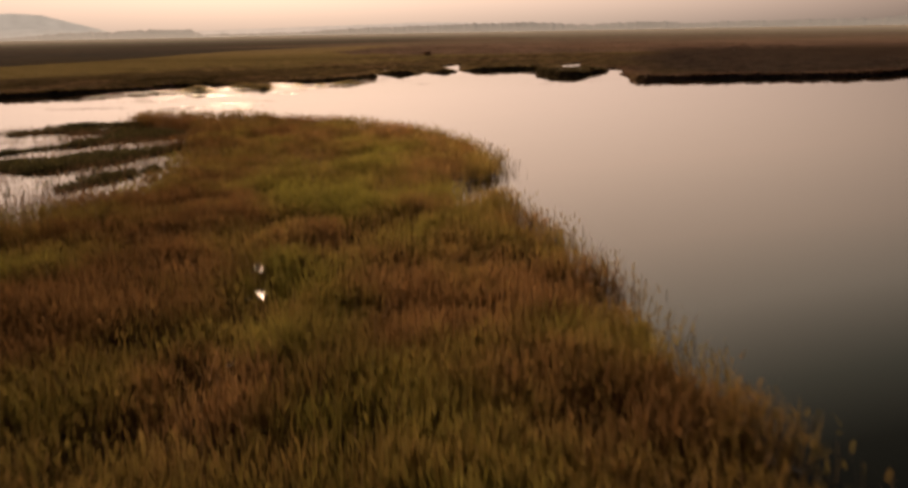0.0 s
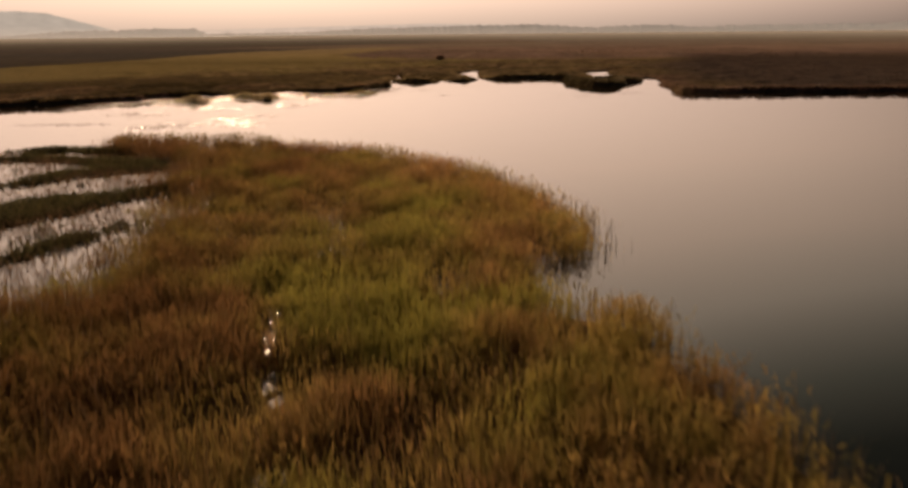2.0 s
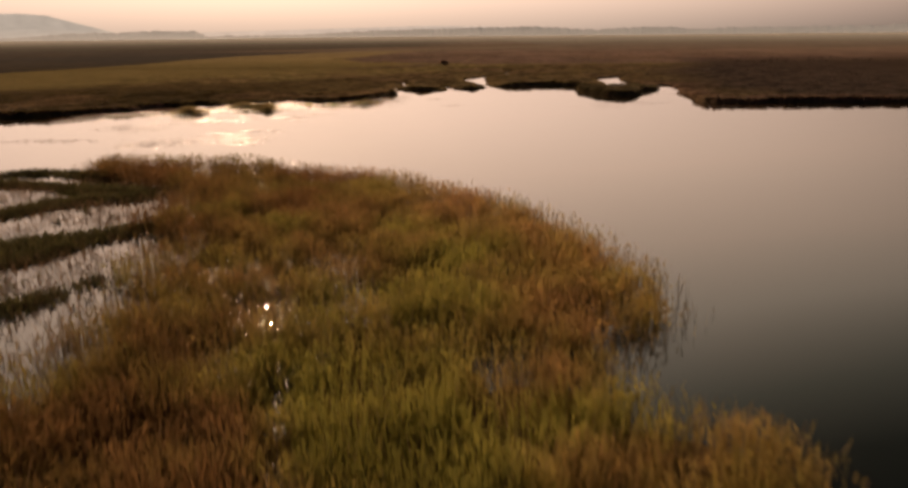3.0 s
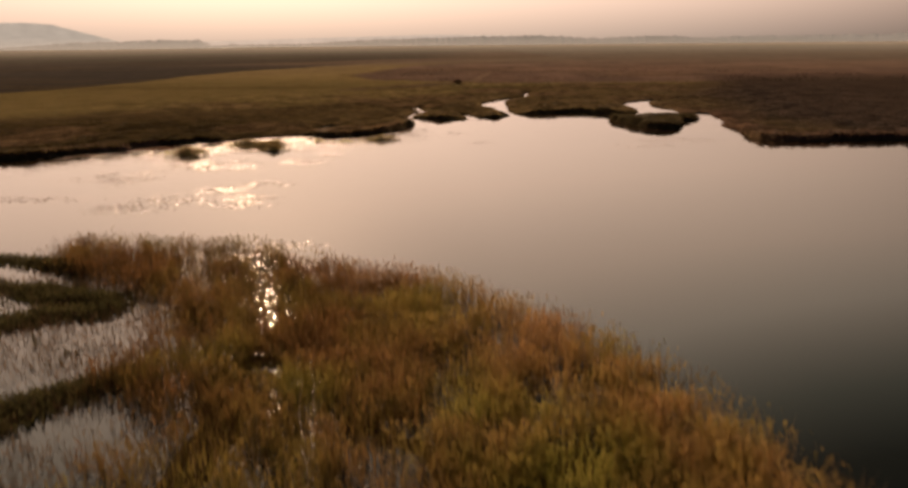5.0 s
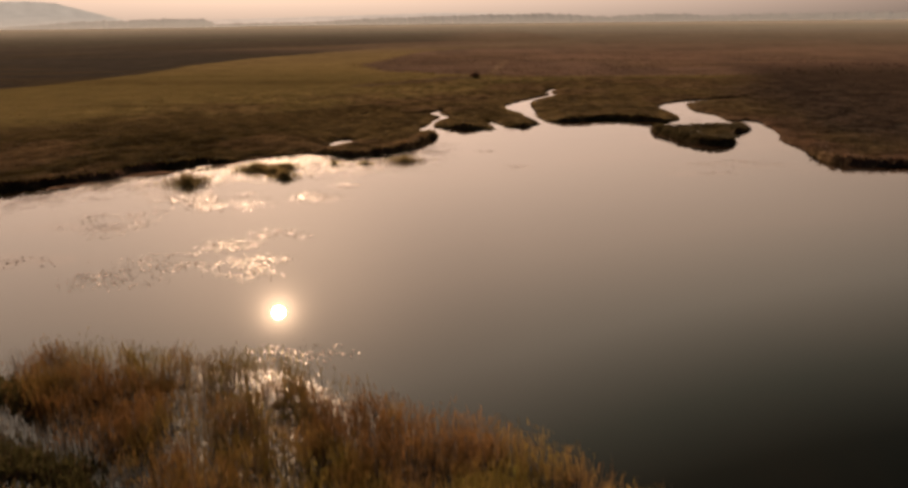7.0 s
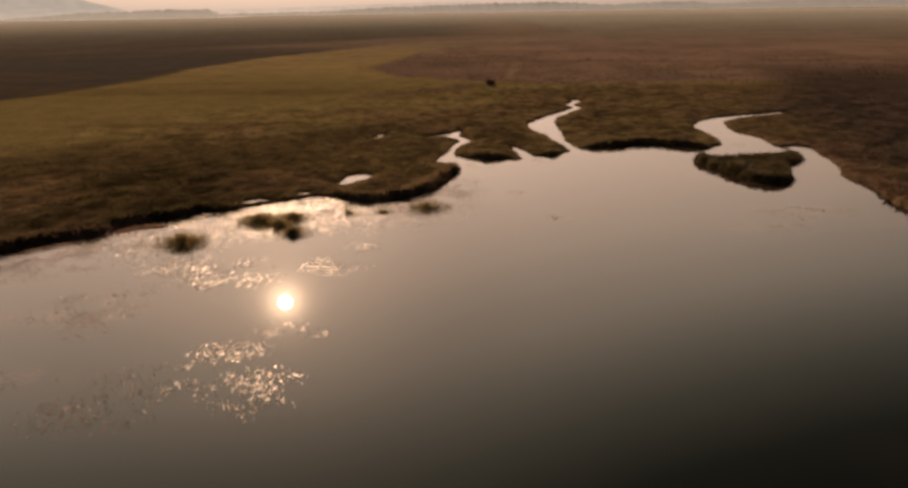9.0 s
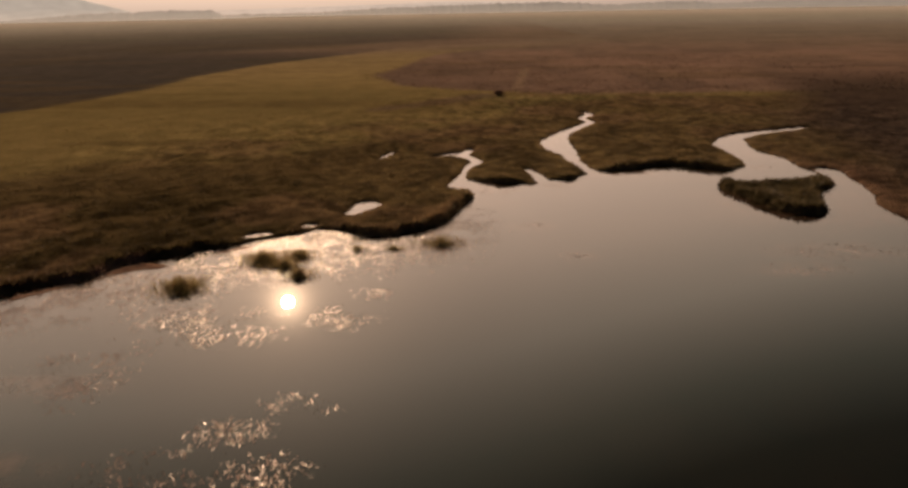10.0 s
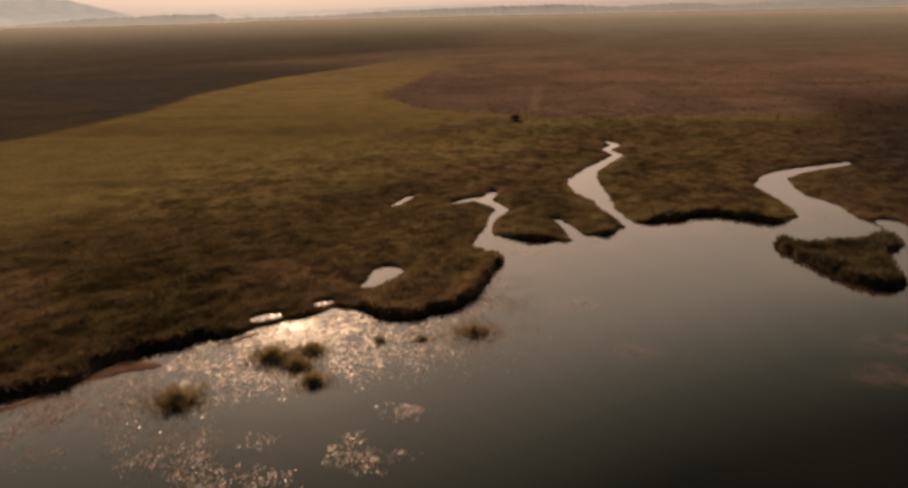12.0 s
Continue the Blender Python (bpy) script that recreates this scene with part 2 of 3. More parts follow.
mat_reed = blade_material("reed_leaf", (0.78, 1.0, 1.22), 0.5)
mat_stem = blade_material("dry_stem", glow=0.2, tone=(0.27, 0.19, 0.11))
mat_sedge = blade_material("bank_sedge", (0.82, 1.0, 1.18), 0.42)
mat_tuft = blade_material("tussock_grass", glow=0.45, tone=(0.34, 0.27, 0.13))
mat_dark = blade_material("mat_grass", glow=0.3, tone=(0.135, 0.125, 0.055))
mat_bush = blade_material("bush_leaf", glow=0.4, tone=(0.26, 0.17, 0.125))
mat_stalk = blade_material("wet_stalk", glow=0.25, tone=(0.17, 0.10, 0.055))
mat_stalk.node_tree.nodes["Principled BSDF"].inputs["Roughness"].default_value = 0.3
mat_root, rn, rl, rb = material("tussock_root", 0.95)
rgeo = rn.new("ShaderNodeNewGeometry")
rl.new(ramp_node(rn, rl, noise_node(rn, rl, rgeo.outputs["Position"], 6.0), [(0.3, (0.09, 0.07, 0.035)), (0.7, (0.16, 0.12, 0.06))]), rb.inputs["Base Color"])
mat_sparse = blade_material("sparse_sedge_leaf", glow=0.4, tone=(0.22, 0.145, 0.085))
mat_weed = blade_material("water_weed", glow=0.1, tone=(0.26, 0.165, 0.11))

# ground: land cover and far haze as colour, broken by noise at three scales
mat_ground, gn, gl, gb = material("marsh_ground", 0.95)
geo = gn.new("ShaderNodeNewGeometry")
cover = gn.new("ShaderNodeVertexColor")
cover.layer_name = "cover"
n_fine = noise_node(gn, gl, geo.outputs["Position"], 1.4, 6.0, 0.7)
n_mid = noise_node(gn, gl, geo.outputs["Position"], 0.16, 5.0, 0.6)
n_big = noise_node(gn, gl, geo.outputs["Position"], 0.022, 4.0, 0.6)
c1 = mix_node(gn, gl, 0.75, cover.outputs["Color"], ramp_node(gn, gl, n_fine, [(0.30, (0.80, 0.80, 0.80)), (0.70, (1.20, 1.19, 1.17))]), "MULTIPLY")
c2 = mix_node(gn, gl, 0.8, c1, ramp_node(gn, gl, n_mid, [(0.32, (0.80, 0.79, 0.78)), (0.68, (1.18, 1.17, 1.14))]), "MULTIPLY")
c3 = mix_node(gn, gl, 0.7, c2, ramp_node(gn, gl, n_big, [(0.35, (0.85, 0.86, 0.85)), (0.65, (1.14, 1.12, 1.08))]), "MULTIPLY")
gl.new(c3, gb.inputs["Base Color"])
gb.inputs["Specular IOR Level"].default_value = 0.0
bump_node(gn, gl, gb, n_fine, 0.6, 0.22)

# water: dark, still, with faint ripples and murky stains
mat_water, an, al, ab = material("still_water", 0.015)
ageo = an.new("ShaderNodeNewGeometry")
stain = noise_node(an, al, ageo.outputs["Position"], 0.09, 4.0, 0.6)
drowned = an.new("ShaderNodeAttribute")
drowned.attribute_name = "weed"
cloudy = noise_node(an, al, ageo.outputs["Position"], 0.8, 5.0, 0.65)
thick = an.new("ShaderNodeMath")
thick.operation, thick.use_clamp = "MULTIPLY", True
al.new(drowned.outputs["Fac"], thick.inputs[0])
al.new(ramp_node(an, al, cloudy, [(0.36, (0.0, 0.0, 0.0)), (0.62, (1.0, 1.0, 1.0))]), thick.inputs[1])
clear = ramp_node(an, al, stain, [(0.40, (0.005, 0.007, 0.004)), (0.72, (0.014, 0.012, 0.007))])
al.new(mix_node(an, al, thick.outputs[0], clear, (0.115, 0.068, 0.046)), ab.inputs["Base Color"])
ab.inputs["IOR"].default_value = 1.333
weedy = an.new("ShaderNodeAttribute")
weedy.attribute_name = "ripple"
speck = noise_node(an, al, ageo.outputs["Position"], 4.5, 4.0, 0.65)
total = an.new("ShaderNodeMath")
total.operation = "MULTIPLY_ADD"
total.inputs[1].default_value = 0.26
al.new(weedy.outputs["Fac"], total.inputs[0])
al.new(speck, total.inputs[2])
rough_map = an.new("ShaderNodeMapRange")
rough_map.inputs["From Min"].default_value, rough_map.inputs["From Max"].default_value = 0.72, 0.88
rough_map.inputs["To Min"].default_value, rough_map.inputs["To Max"].default_value = 0.006, 0.38
al.new(total.outputs[0], rough_map.inputs["Value"])
al.new(rough_map.outputs[0], ab.inputs["Roughness"])
ripple = noise_node(an, al, ageo.outputs["Position"], 2.2, 3.0, 0.5)
bump_node(an, al, ab, ripple, 0.003, 0.05)

mat_pad, pn, pl, pb = material("floating_leaf", 0.30)
pb.inputs["Specular IOR Level"].default_value = 0.3
pgeo = pn.new("ShaderNodeNewGeometry")
pl.new(ramp_node(pn, pl, pgeo.outputs["Random Per Island"], [(0.0, (0.12, 0.06, 0.035)), (1.0, (0.30, 0.14, 0.09))]), pb.inputs["Base Color"])

# ---- ground: one sheet to the horizon ----


def steps(lo, hi, fine, growth, end_lo, end_hi):
    mid = list(np.arange(lo, hi + fine / 2, fine))
    up, s = [mid[-1]], fine
    while up[-1] < end_hi:
        s *= growth
        up.append(up[-1] + s)
    down, s = [mid[0]], fine
    while down[-1] > end_lo:
        s *= growth
        down.append(down[-1] - s)
    return np.array(down[:0:-1] + mid + up[1:])


def mesh_of(name, verts, tris, mat):
    me = bpy.data.meshes.new(name)
    me.vertices.add(len(verts))
    me.vertices.foreach_set("co", np.ascontiguousarray(verts, np.float32).ravel())
    me.loops.add(tris.size)
    me.loops.foreach_set("vertex_index", np.ascontiguousarray(tris, np.int32).ravel())
    me.polygons.add(len(tris))
    n = tris.shape[1]
    me.polygons.foreach_set("loop_start", np.arange(0, tris.size, n, dtype=np.int32))
    me.materials.append(mat)
    me.update(calc_edges=True)
    me.validate()
    return me


# openings among the reeds, placed where glints and pale gaps show to the camera: x, y, radius
POOLS = [(-4.9, 13.4, 0.18), (-5.4, 17.8, 0.22), (-5.9, 20.4, 0.22), (-6.7, 23.6, 0.22), (-7.4, 26.2, 0.45), (-8.0, 28.8, 0.4), (-2.6, 26.4, 0.28), (0.6, 28.8, 0.3), (3.4, 24.6, 0.3), (-12.4, 37.2, 0.4), (-4.5, 42.9, 0.4), (-6.1, 47.2, 0.3), (-8.2, 48.4, 0.25), (-2.6, 38.4, 0.3), (3.9, 16.2, 0.35), (4.6, 14, 0.35)]
# a thin seam of open water laid along the sun glint's track in view: x, y, half width
SEAM = [(-9.6, 34, 0.2), (-10.9, 38.7, 0.6), (-12.2, 43.4, 0.8), (-13.3, 47.0, 0.7), (-14.5, 51.4, 0.12), (-15.6, 55.2, 0.38), (-16.5, 58.2, 0.3)]


def spots(px, py, places):
    m = np.zeros(len(px))
    for cx, cy, r in places:
        m = np.maximum(m, smooth(1.5, 0.3, (np.hypot(px - cx, py - cy) + 1.1 * (fbm(px, py, 0.9, 48) - 0.5)) / r))
    return m


def glades(px, py):
    """Thin openings in the reeds, stretched along the camera's view, 1 in the middle of each."""
    m = np.zeros(len(px))
    wob = 1.0 * (fbm(px, py, 0.9, 48) - 0.5)
    for cx, cy, r in POOLS:
        u, v = -0.27 * (px - cx) + 0.963 * (py - cy), 0.963 * (px - cx) + 0.27 * (py - cy)
        m = np.maximum(m, smooth(1.5, 0.4, np.hypot(u / 2.5, v) / r + 2.2 * wob))
    broken = smooth(0.47, 0.64, fbm(px, py, 1.3, 49))
    return np.maximum(m, broken * smooth(-0.7, 0.35, along(px, py, SEAM) + 0.6 * wob))


gx = steps(-58, 44, 0.46, 1.045, -4950, 4950)
gy = steps(4, 168, 0.46, 1.035, -900, 4950)
X, Y = np.meshgrid(gx, gy)
x, y = X.ravel(), Y.ravel()
sd_main, sd_isle, sd_reed, sd_fing = marsh_sd(x, y), islet_sd(x, y), reed_sd(x, y), finger_sd(x, y)
sd_land = np.maximum(sd_main, sd_isle)
mound = fbm(x, y, 2.2, 31) - 0.5


def mat_height(x, y, sd):
    """Height of a floating mat of roots and grass: a steep edge, a low rim, a lumpy top."""
    low = low_bank(x, y)
    h = -0.9 + (0.92 + 0.36 * low) * smooth(-0.5, 0.6, sd) + low * (0.45 * (fbm(x, y, 2.2, 31) - 0.5) + 0.25 * (fbm(x, y, 6.0, 35) - 0.5)) * smooth(0, 2, sd)
    return h + 0.22 * low * smooth(0.2, 0.9, sd) * smooth(3.2, 1.6, sd)


z = mat_height(x, y, sd_main)
z = z + 0.35 * smooth(3, 30, sd_main) * fbm(x, y, 30, 33)
z_reed = -0.9 + 0.75 * smooth(-1.5, 0.6, sd_reed) + (0.12 + 0.26 * mound) * smooth(0, 1.5, sd_reed) + 0.14 * smooth(33, 26, y) - 0.3 * glades(x, y)
z_fing = -0.9 + 1.0 * smooth(-0.6, 0.6, sd_fing) + 0.2 * mound
sd_spit = np.full(x.shape, -1e9)
for line in SPITS:
    sd_spit = np.maximum(sd_spit, along(x, y, line) + 0.5 * (fbm(x, y, 0.9, 23) - 0.5))
z_spit = -0.4 + 0.46 * smooth(-0.6, 0.3, sd_spit) + 0.05 * mound
z = np.maximum(np.maximum(z, z_spit), np.maximum(z_reed, z_fing))


def cover_colour(x, y, sd):
    """Land cover: sedge along the shore, an ochre field, a dark burnt plain, rusty grass, far ground paled for haze."""
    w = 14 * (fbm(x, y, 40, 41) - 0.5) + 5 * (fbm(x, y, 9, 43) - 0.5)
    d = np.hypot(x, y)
    out = np.empty((len(x), 3))
    out[:] = (0.172, 0.138, 0.062)                                   # ochre grass

    def lay(mask, colour):
        out[:] = out * (1 - mask[:, None]) + np.array(colour) * mask[:, None]

    lay(0.8 * smooth(185, 300, y + w), (0.215, 0.166, 0.088))                 # ochre grass made paler further out
    edge = np.interp(y, [100, 186, 202, 225, 255, 277, 316, 352, 408, 424, 520], [-150, -104, -100, -96, -97, -93, -85, -70, -51, -29, 60])
    dark = smooth(-1.5, 2.5, edge - x + 0.35 * w)
    lay(dark, (0.055, 0.050, 0.045))                                          # dark plain
    lay(0.85 * smooth(330, 430, y + 2.0 * w) * smooth(-60, 20, x - edge + 60), (0.165, 0.122, 0.094))
    left = np.interp(y, [185, 200, 211, 222, 254, 285, 348, 386, 440], [60, 5, -16, -30, -45, -38, -30, -6, 60])
    rusty = smooth(-2, 3, x - left + 0.6 * w) * smooth(196, 204, y + 0.5 * w)
    lay(rusty, (0.165, 0.116, 0.092))                                         # rusty grass
    lay(0.6 * rusty * smooth(46, 18, np.hypot(x + 16, (y - 262) * 0.55) + 1.2 * w), (0.105, 0.078, 0.062))
    lay(0.5 * rusty * smooth(-3, 4, w * 1.3 - 1.5), (0.195, 0.134, 0.105))
    lay(0.55 * rusty * smooth(0.5, 0.64, fbm(x, 0.6 * y, 16, 42)), (0.110, 0.082, 0.066))
    away, _ = to_segment(x, y, (-31, 180), (-11, 199))
    lay(0.75 * smooth(4.5, 1.5, away + 0.35 * w), (0.110, 0.082, 0.062))     # rusty strip beyond the sedge
    lay(0.8 * smooth(168, 174, y + 0.4 * w) * smooth(200, 193, y + 0.4 * w) * smooth(-14, -6, x), (0.150, 0.128, 0.056))
    reach = np.interp(x, [-120, -80, -60, -45, -35, -30, -24, -10, 0, 25], [88, 112, 127, 132, 138, 144, 151, 168, 188, 198]) - y + 0.7 * w
    strip = smooth(-5, 8, reach)
    lay(strip, (0.115, 0.088, 0.045))                                         # sedge strip
    lay(0.8 * strip * smooth(34, 8, sd + w * 0.7), (0.110, 0.083, 0.040))
    # dark western sedge, darkened further to stand for lens falloff in that corner
    lay(0.95 * smooth(-18, 26, reach) * smooth(-18, -42, x), (0.050, 0.038, 0.018))
    lay(0.35 * smooth(0.56, 0.70, fbm(x / 7, y, 7, 47)) * smooth(4, 12, sd), (0.090, 0.066, 0.032))         # dark streaks
    lay(0.4 * smooth(0.5, 0.64, fbm(x, y, 11, 44)) * smooth(40, 20, sd), (0.150, 0.100, 0.062))             # russet tufts
    lay(smooth(24, 42, x + 0.9 * w - np.interp(y, [125, 165, 280], [0, 10, 50])) * smooth(290, 190, y), (0.056, 0.042, 0.033))             # dark east bank
    lay(0.8 * smooth(7, 1, sd + 0.3 * w) * smooth(23, 27, x) * smooth(150, 120, y), (0.095, 0.060, 0.043))
    # distance haze put into the ground colour: greyer and paler further out
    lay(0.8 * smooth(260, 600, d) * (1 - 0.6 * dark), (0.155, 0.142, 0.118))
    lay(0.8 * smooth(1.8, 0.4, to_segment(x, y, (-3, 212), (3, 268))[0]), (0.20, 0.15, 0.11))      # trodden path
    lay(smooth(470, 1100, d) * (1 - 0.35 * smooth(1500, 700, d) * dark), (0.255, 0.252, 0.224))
    lay(smooth(900, 2600, d), (0.42, 0.405, 0.365))                           # haze painted palest at the horizon
    lay(smooth(-1, 1, in_outline(x, y, ISLAND_EAST)), (0.074, 0.060, 0.030))
    # the far ground is lifted a little more, also for haze
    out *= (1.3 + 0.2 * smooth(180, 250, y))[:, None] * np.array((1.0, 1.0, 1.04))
    near = smooth(60, 10, sd)
    out *= (1 + near * (0.42 * smooth(0.32, 0.68, fbm(x, y, 2.4, 45)) + 0.60 * smooth(0.3, 0.7, fbm(x, y, 0.9, 46, 2)) - 0.46))[:, None]
    lay(smooth(0.3, -0.2, sd), (0.070, 0.052, 0.032))                # wet mud
    for line in SPITS:
        lay(smooth(-0.9, 0.1, along(x, y, line)), (0.26, 0.165, 0.125))
    return out


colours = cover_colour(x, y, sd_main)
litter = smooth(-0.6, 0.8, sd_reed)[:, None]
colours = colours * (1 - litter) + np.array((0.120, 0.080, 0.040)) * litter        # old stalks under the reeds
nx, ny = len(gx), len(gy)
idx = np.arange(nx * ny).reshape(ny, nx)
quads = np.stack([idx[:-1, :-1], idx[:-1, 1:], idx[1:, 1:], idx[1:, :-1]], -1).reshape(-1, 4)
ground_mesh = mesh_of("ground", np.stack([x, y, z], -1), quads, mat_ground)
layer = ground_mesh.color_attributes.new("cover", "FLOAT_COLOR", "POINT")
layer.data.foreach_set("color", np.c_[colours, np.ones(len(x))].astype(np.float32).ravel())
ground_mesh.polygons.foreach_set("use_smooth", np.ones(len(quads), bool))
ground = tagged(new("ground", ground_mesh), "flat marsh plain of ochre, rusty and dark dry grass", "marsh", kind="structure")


def on_grid(px, py, values):
    i = np.clip(np.searchsorted(gx, px) - 1, 0, nx - 2)
    j = np.clip(np.searchsorted(gy, py) - 1, 0, ny - 2)
    Z = values.reshape(ny, nx)
    u, v = (px - gx[i]) / (gx[i + 1] - gx[i]), (py - gy[j]) / (gy[j + 1] - gy[j])
    return (Z[j, i] * (1 - u) + Z[j, i + 1] * u) * (1 - v) + (Z[j + 1, i] * (1 - u) + Z[j + 1, i + 1] * u) * v


def ground_z(px, py):
    return on_grid(px, py, z)


def shore_at(px, py):
    return on_grid(px, py, sd_land)


def reeds_at(px, py):
    return on_grid(px, py, sd_reed)


# ---- water: one sheet under the marsh's edge ----
gwx, gwy = steps(-50, 36, 1.0, 1.2, -700, 700), steps(4, 130, 1.0, 1.2, -480, 260)
wx, wy = np.meshgrid(gwx, gwy)
wx, wy = wx.ravel(), wy.ravel()
# where plants break the surface: x, y, half length, half width
WEEDY = [(-21.8, 76.8, 2.2, 1.3), (-23.8, 74.3, 2.6, 1.5), (-19.6, 75.4, 1.0, 1.3), (-25.5, 71.6, 4.0, 1.8), (-21.5, 70.5, 3, 2.5), (-28, 69, 4, 2.5), (-28.5, 84.2, 4.5, 1.8), (-34.5, 80.5, 4, 2.2), (-32.5, 88, 4, 2), (-21, 87, 2.8, 2.4), (-27, 97, 8, 5), (-34, 92.5, 5, 3.5), (-20, 101, 7, 3), (-33.2, 80, 2.4, 4.5), (-31, 86, 4.5, 2.6), (-26.5, 86, 2.5, 2.8), (-19.6, 90.8, 2.5, 1.2), (-16.2, 59.6, 2.6, 1.2)]
ripple_m = np.zeros(len(wx))
for cx, cy, rx, ry in WEEDY:
    ripple_m = np.maximum(ripple_m, smooth(1.25, 0.35, np.hypot((wx - cx) / rx, (wy - cy) / ry)))
ripple_m = np.interp(wy, [71, 74, 79], [0.13, 0.23, 0.38]) * ripple_m * (0.45 + 0.55 * smooth(0.38, 0.6, fbm(wx, wy, 3.0, 75)))
shore_m = on_grid(wx, wy, sd_land)
ripple_m = np.maximum(ripple_m, 0.55 * smooth(-11, -2, shore_m) * smooth(-8, -18, wx) * (0.75 + 0.25 * smooth(0.35, 0.6, fbm(wx, wy, 2.5, 77))))
ripple_m = np.maximum(ripple_m, 0.6 * smooth(-5.5, -0.8, shore_m))
ripple_m = np.maximum(ripple_m, 0.55 * (0.8 + 0.35 * fbm(wx, wy, 1.5, 78)) * smooth(1.2, 0.4, np.hypot((wx + 26) / 11, (wy - 98) / 6.5)))
ripple_m = np.maximum(ripple_m, 1.15 * smooth(-1.5, 0.5, on_grid(wx, wy, sd_reed)))
widx = np.arange(len(wx)).reshape(len(gwy), len(gwx))
wq = np.stack([widx[:-1, :-1], widx[:-1, 1:], widx[1:, 1:], widx[1:, :-1]], -1).reshape(-1, 4)
water_mesh = mesh_of("water", np.stack([wx, wy, np.zeros(len(wx))], -1), wq, mat_water)
lay = water_mesh.attributes.new("ripple", "FLOAT", "POINT")
lay.data.foreach_set("value", ripple_m.astype(np.float32))
# drifts of drowned weed: x, y, half length, half width
WEED = [(-7.6, 106.2, 2.0, 1.6), (16, 99, 6, 2.2), (-4.5, 98.2, 1.6, 1.2), (11.5, 95, 4, 1.6), (7.6, 126, 2.2, 1.4), (-3.2, 121, 2.6, 1.4), (-38, 94.3, 3, 1.2), (-42.5, 91, 3, 0.9),
        (24, 150, 1.4, 0.8), (21, 129, 2.2, 1.2), (-10, 118.8, 2.8, 1.6), (-35.5, 78.5, 5, 1.2), (-37, 71.5, 6, 1.6), (-31.5, 88, 3, 0.8), (-13.6, 111.6, 1.6, 3.4), (-15.4, 101, 3, 1.6), (-19, 99.8, 1.6, 1)]
weed_m = np.zeros(len(wx))
for cx, cy, rx, ry in WEED:
    weed_m = np.maximum(weed_m, smooth(1.4, 0.3, np.hypot((wx - cx) / rx, (wy - cy) / ry)))
weed_m = np.maximum(weed_m, 0.75 * smooth(-9, -0.5, shore_m) * smooth(0.38, 0.6, fbm(wx, wy, 6, 76)))
lay = water_mesh.attributes.new("weed", "FLOAT", "POINT")
lay.data.foreach_set("value", weed_m.astype(np.float32))
water = tagged(new("water", water_mesh),
               "still dark lake water mirroring the hazy evening sky", "lake", kind="structure")

# ---- grass ----


def blades(name, base, height, width, lean, mat, colour=None, bend=1.6):
    """One mesh of bent, tapering blades: base points (n, 3), heights, widths, sideways reach of the tips."""
    n = len(base)
    a, b = rng.uniform(0, 2 * np.pi, n), rng.uniform(0, 2 * np.pi, n)
    side = np.stack([np.cos(a), np.sin(a), np.zeros(n)], -1) * (width / 2)[:, None]
    out = np.stack([np.cos(b), np.sin(b), np.zeros(n)], -1) * (lean * rng.uniform(0.2, 1.0, n))[:, None]
    up = np.zeros((n, 3))
    up[:, 2] = height
    mid = base + up * 0.55 + out * 0.55 ** bend
    tip = base + up * rng.uniform(0.86, 1.0, n)[:, None] + out
    v = np.stack([base - side * 0.8, base + side * 0.8, mid - side, mid + side, tip], 1).reshape(-1, 3)
    k = (np.arange(n) * 5)[:, None]
    tris = np.concatenate([k + np.array([0, 1, 3]), k + np.array([0, 3, 2]), k + np.array([2, 3, 4])], 1).reshape(-1, 3)
    me = mesh_of(name, v, tris, mat)
    if colour is not None:
        lay = me.color_attributes.new("cover", "FLOAT_COLOR", "POINT")
        lay.data.foreach_set("color", np.repeat(np.c_[colour, np.ones(n)], 5, axis=0).astype(np.float32).ravel())
    return me


def scatter(lo, hi, per_m2, keep):
    """Points in a box, kept with the chance that keep(x, y) gives."""
    n = int((hi[0] - lo[0]) * (hi[1] - lo[1]) * per_m2)
    px, py = rng.uniform(lo[0], hi[0], n), rng.uniform(lo[1], hi[1], n)
    k = rng.random(n) < keep(px, py)
    return px[k], py[k]


GREEN = [(-5.6, 32.2, 3.0), (-5.7, 42.0, 3.0), (-4.4, 25.5, 2.2), (-3.4, 14.6, 2.0), (-3.6, 39.4, 2.2), (0.5, 41.2, 1.2), (-10.3, 43.0, 1.4), (-7.2, 28.2, 1.4)]
BROWN = [(-1.6, 25.0, 2.2), (0.4, 23.0, 2.2), (-2.6, 29.0, 1.4), (-9.8, 26.3, 3.0), (-12.8, 32.4, 3.2), (-14.6, 41.0, 3.2), (-11.9, 36.6, 3.0), (-0.6, 36.0, 2.8), (-0.8, 33.2, 1.8), (-8.1, 37.6, 1.8), (-17.7, 49.4, 4.5), (-20.0, 54.0, 5.0), (-1.3, 15.4, 2.4), (1.6, 9.6, 3.0), (-4.9, 11.8, 1.6), (-9.6, 16.7, 3.2), (-13.4, 21.0, 4.5), (-12.0, 47.0, 3.0), (-11.4, 52.0, 3.0), (2.4, 17.5, 2.2)]


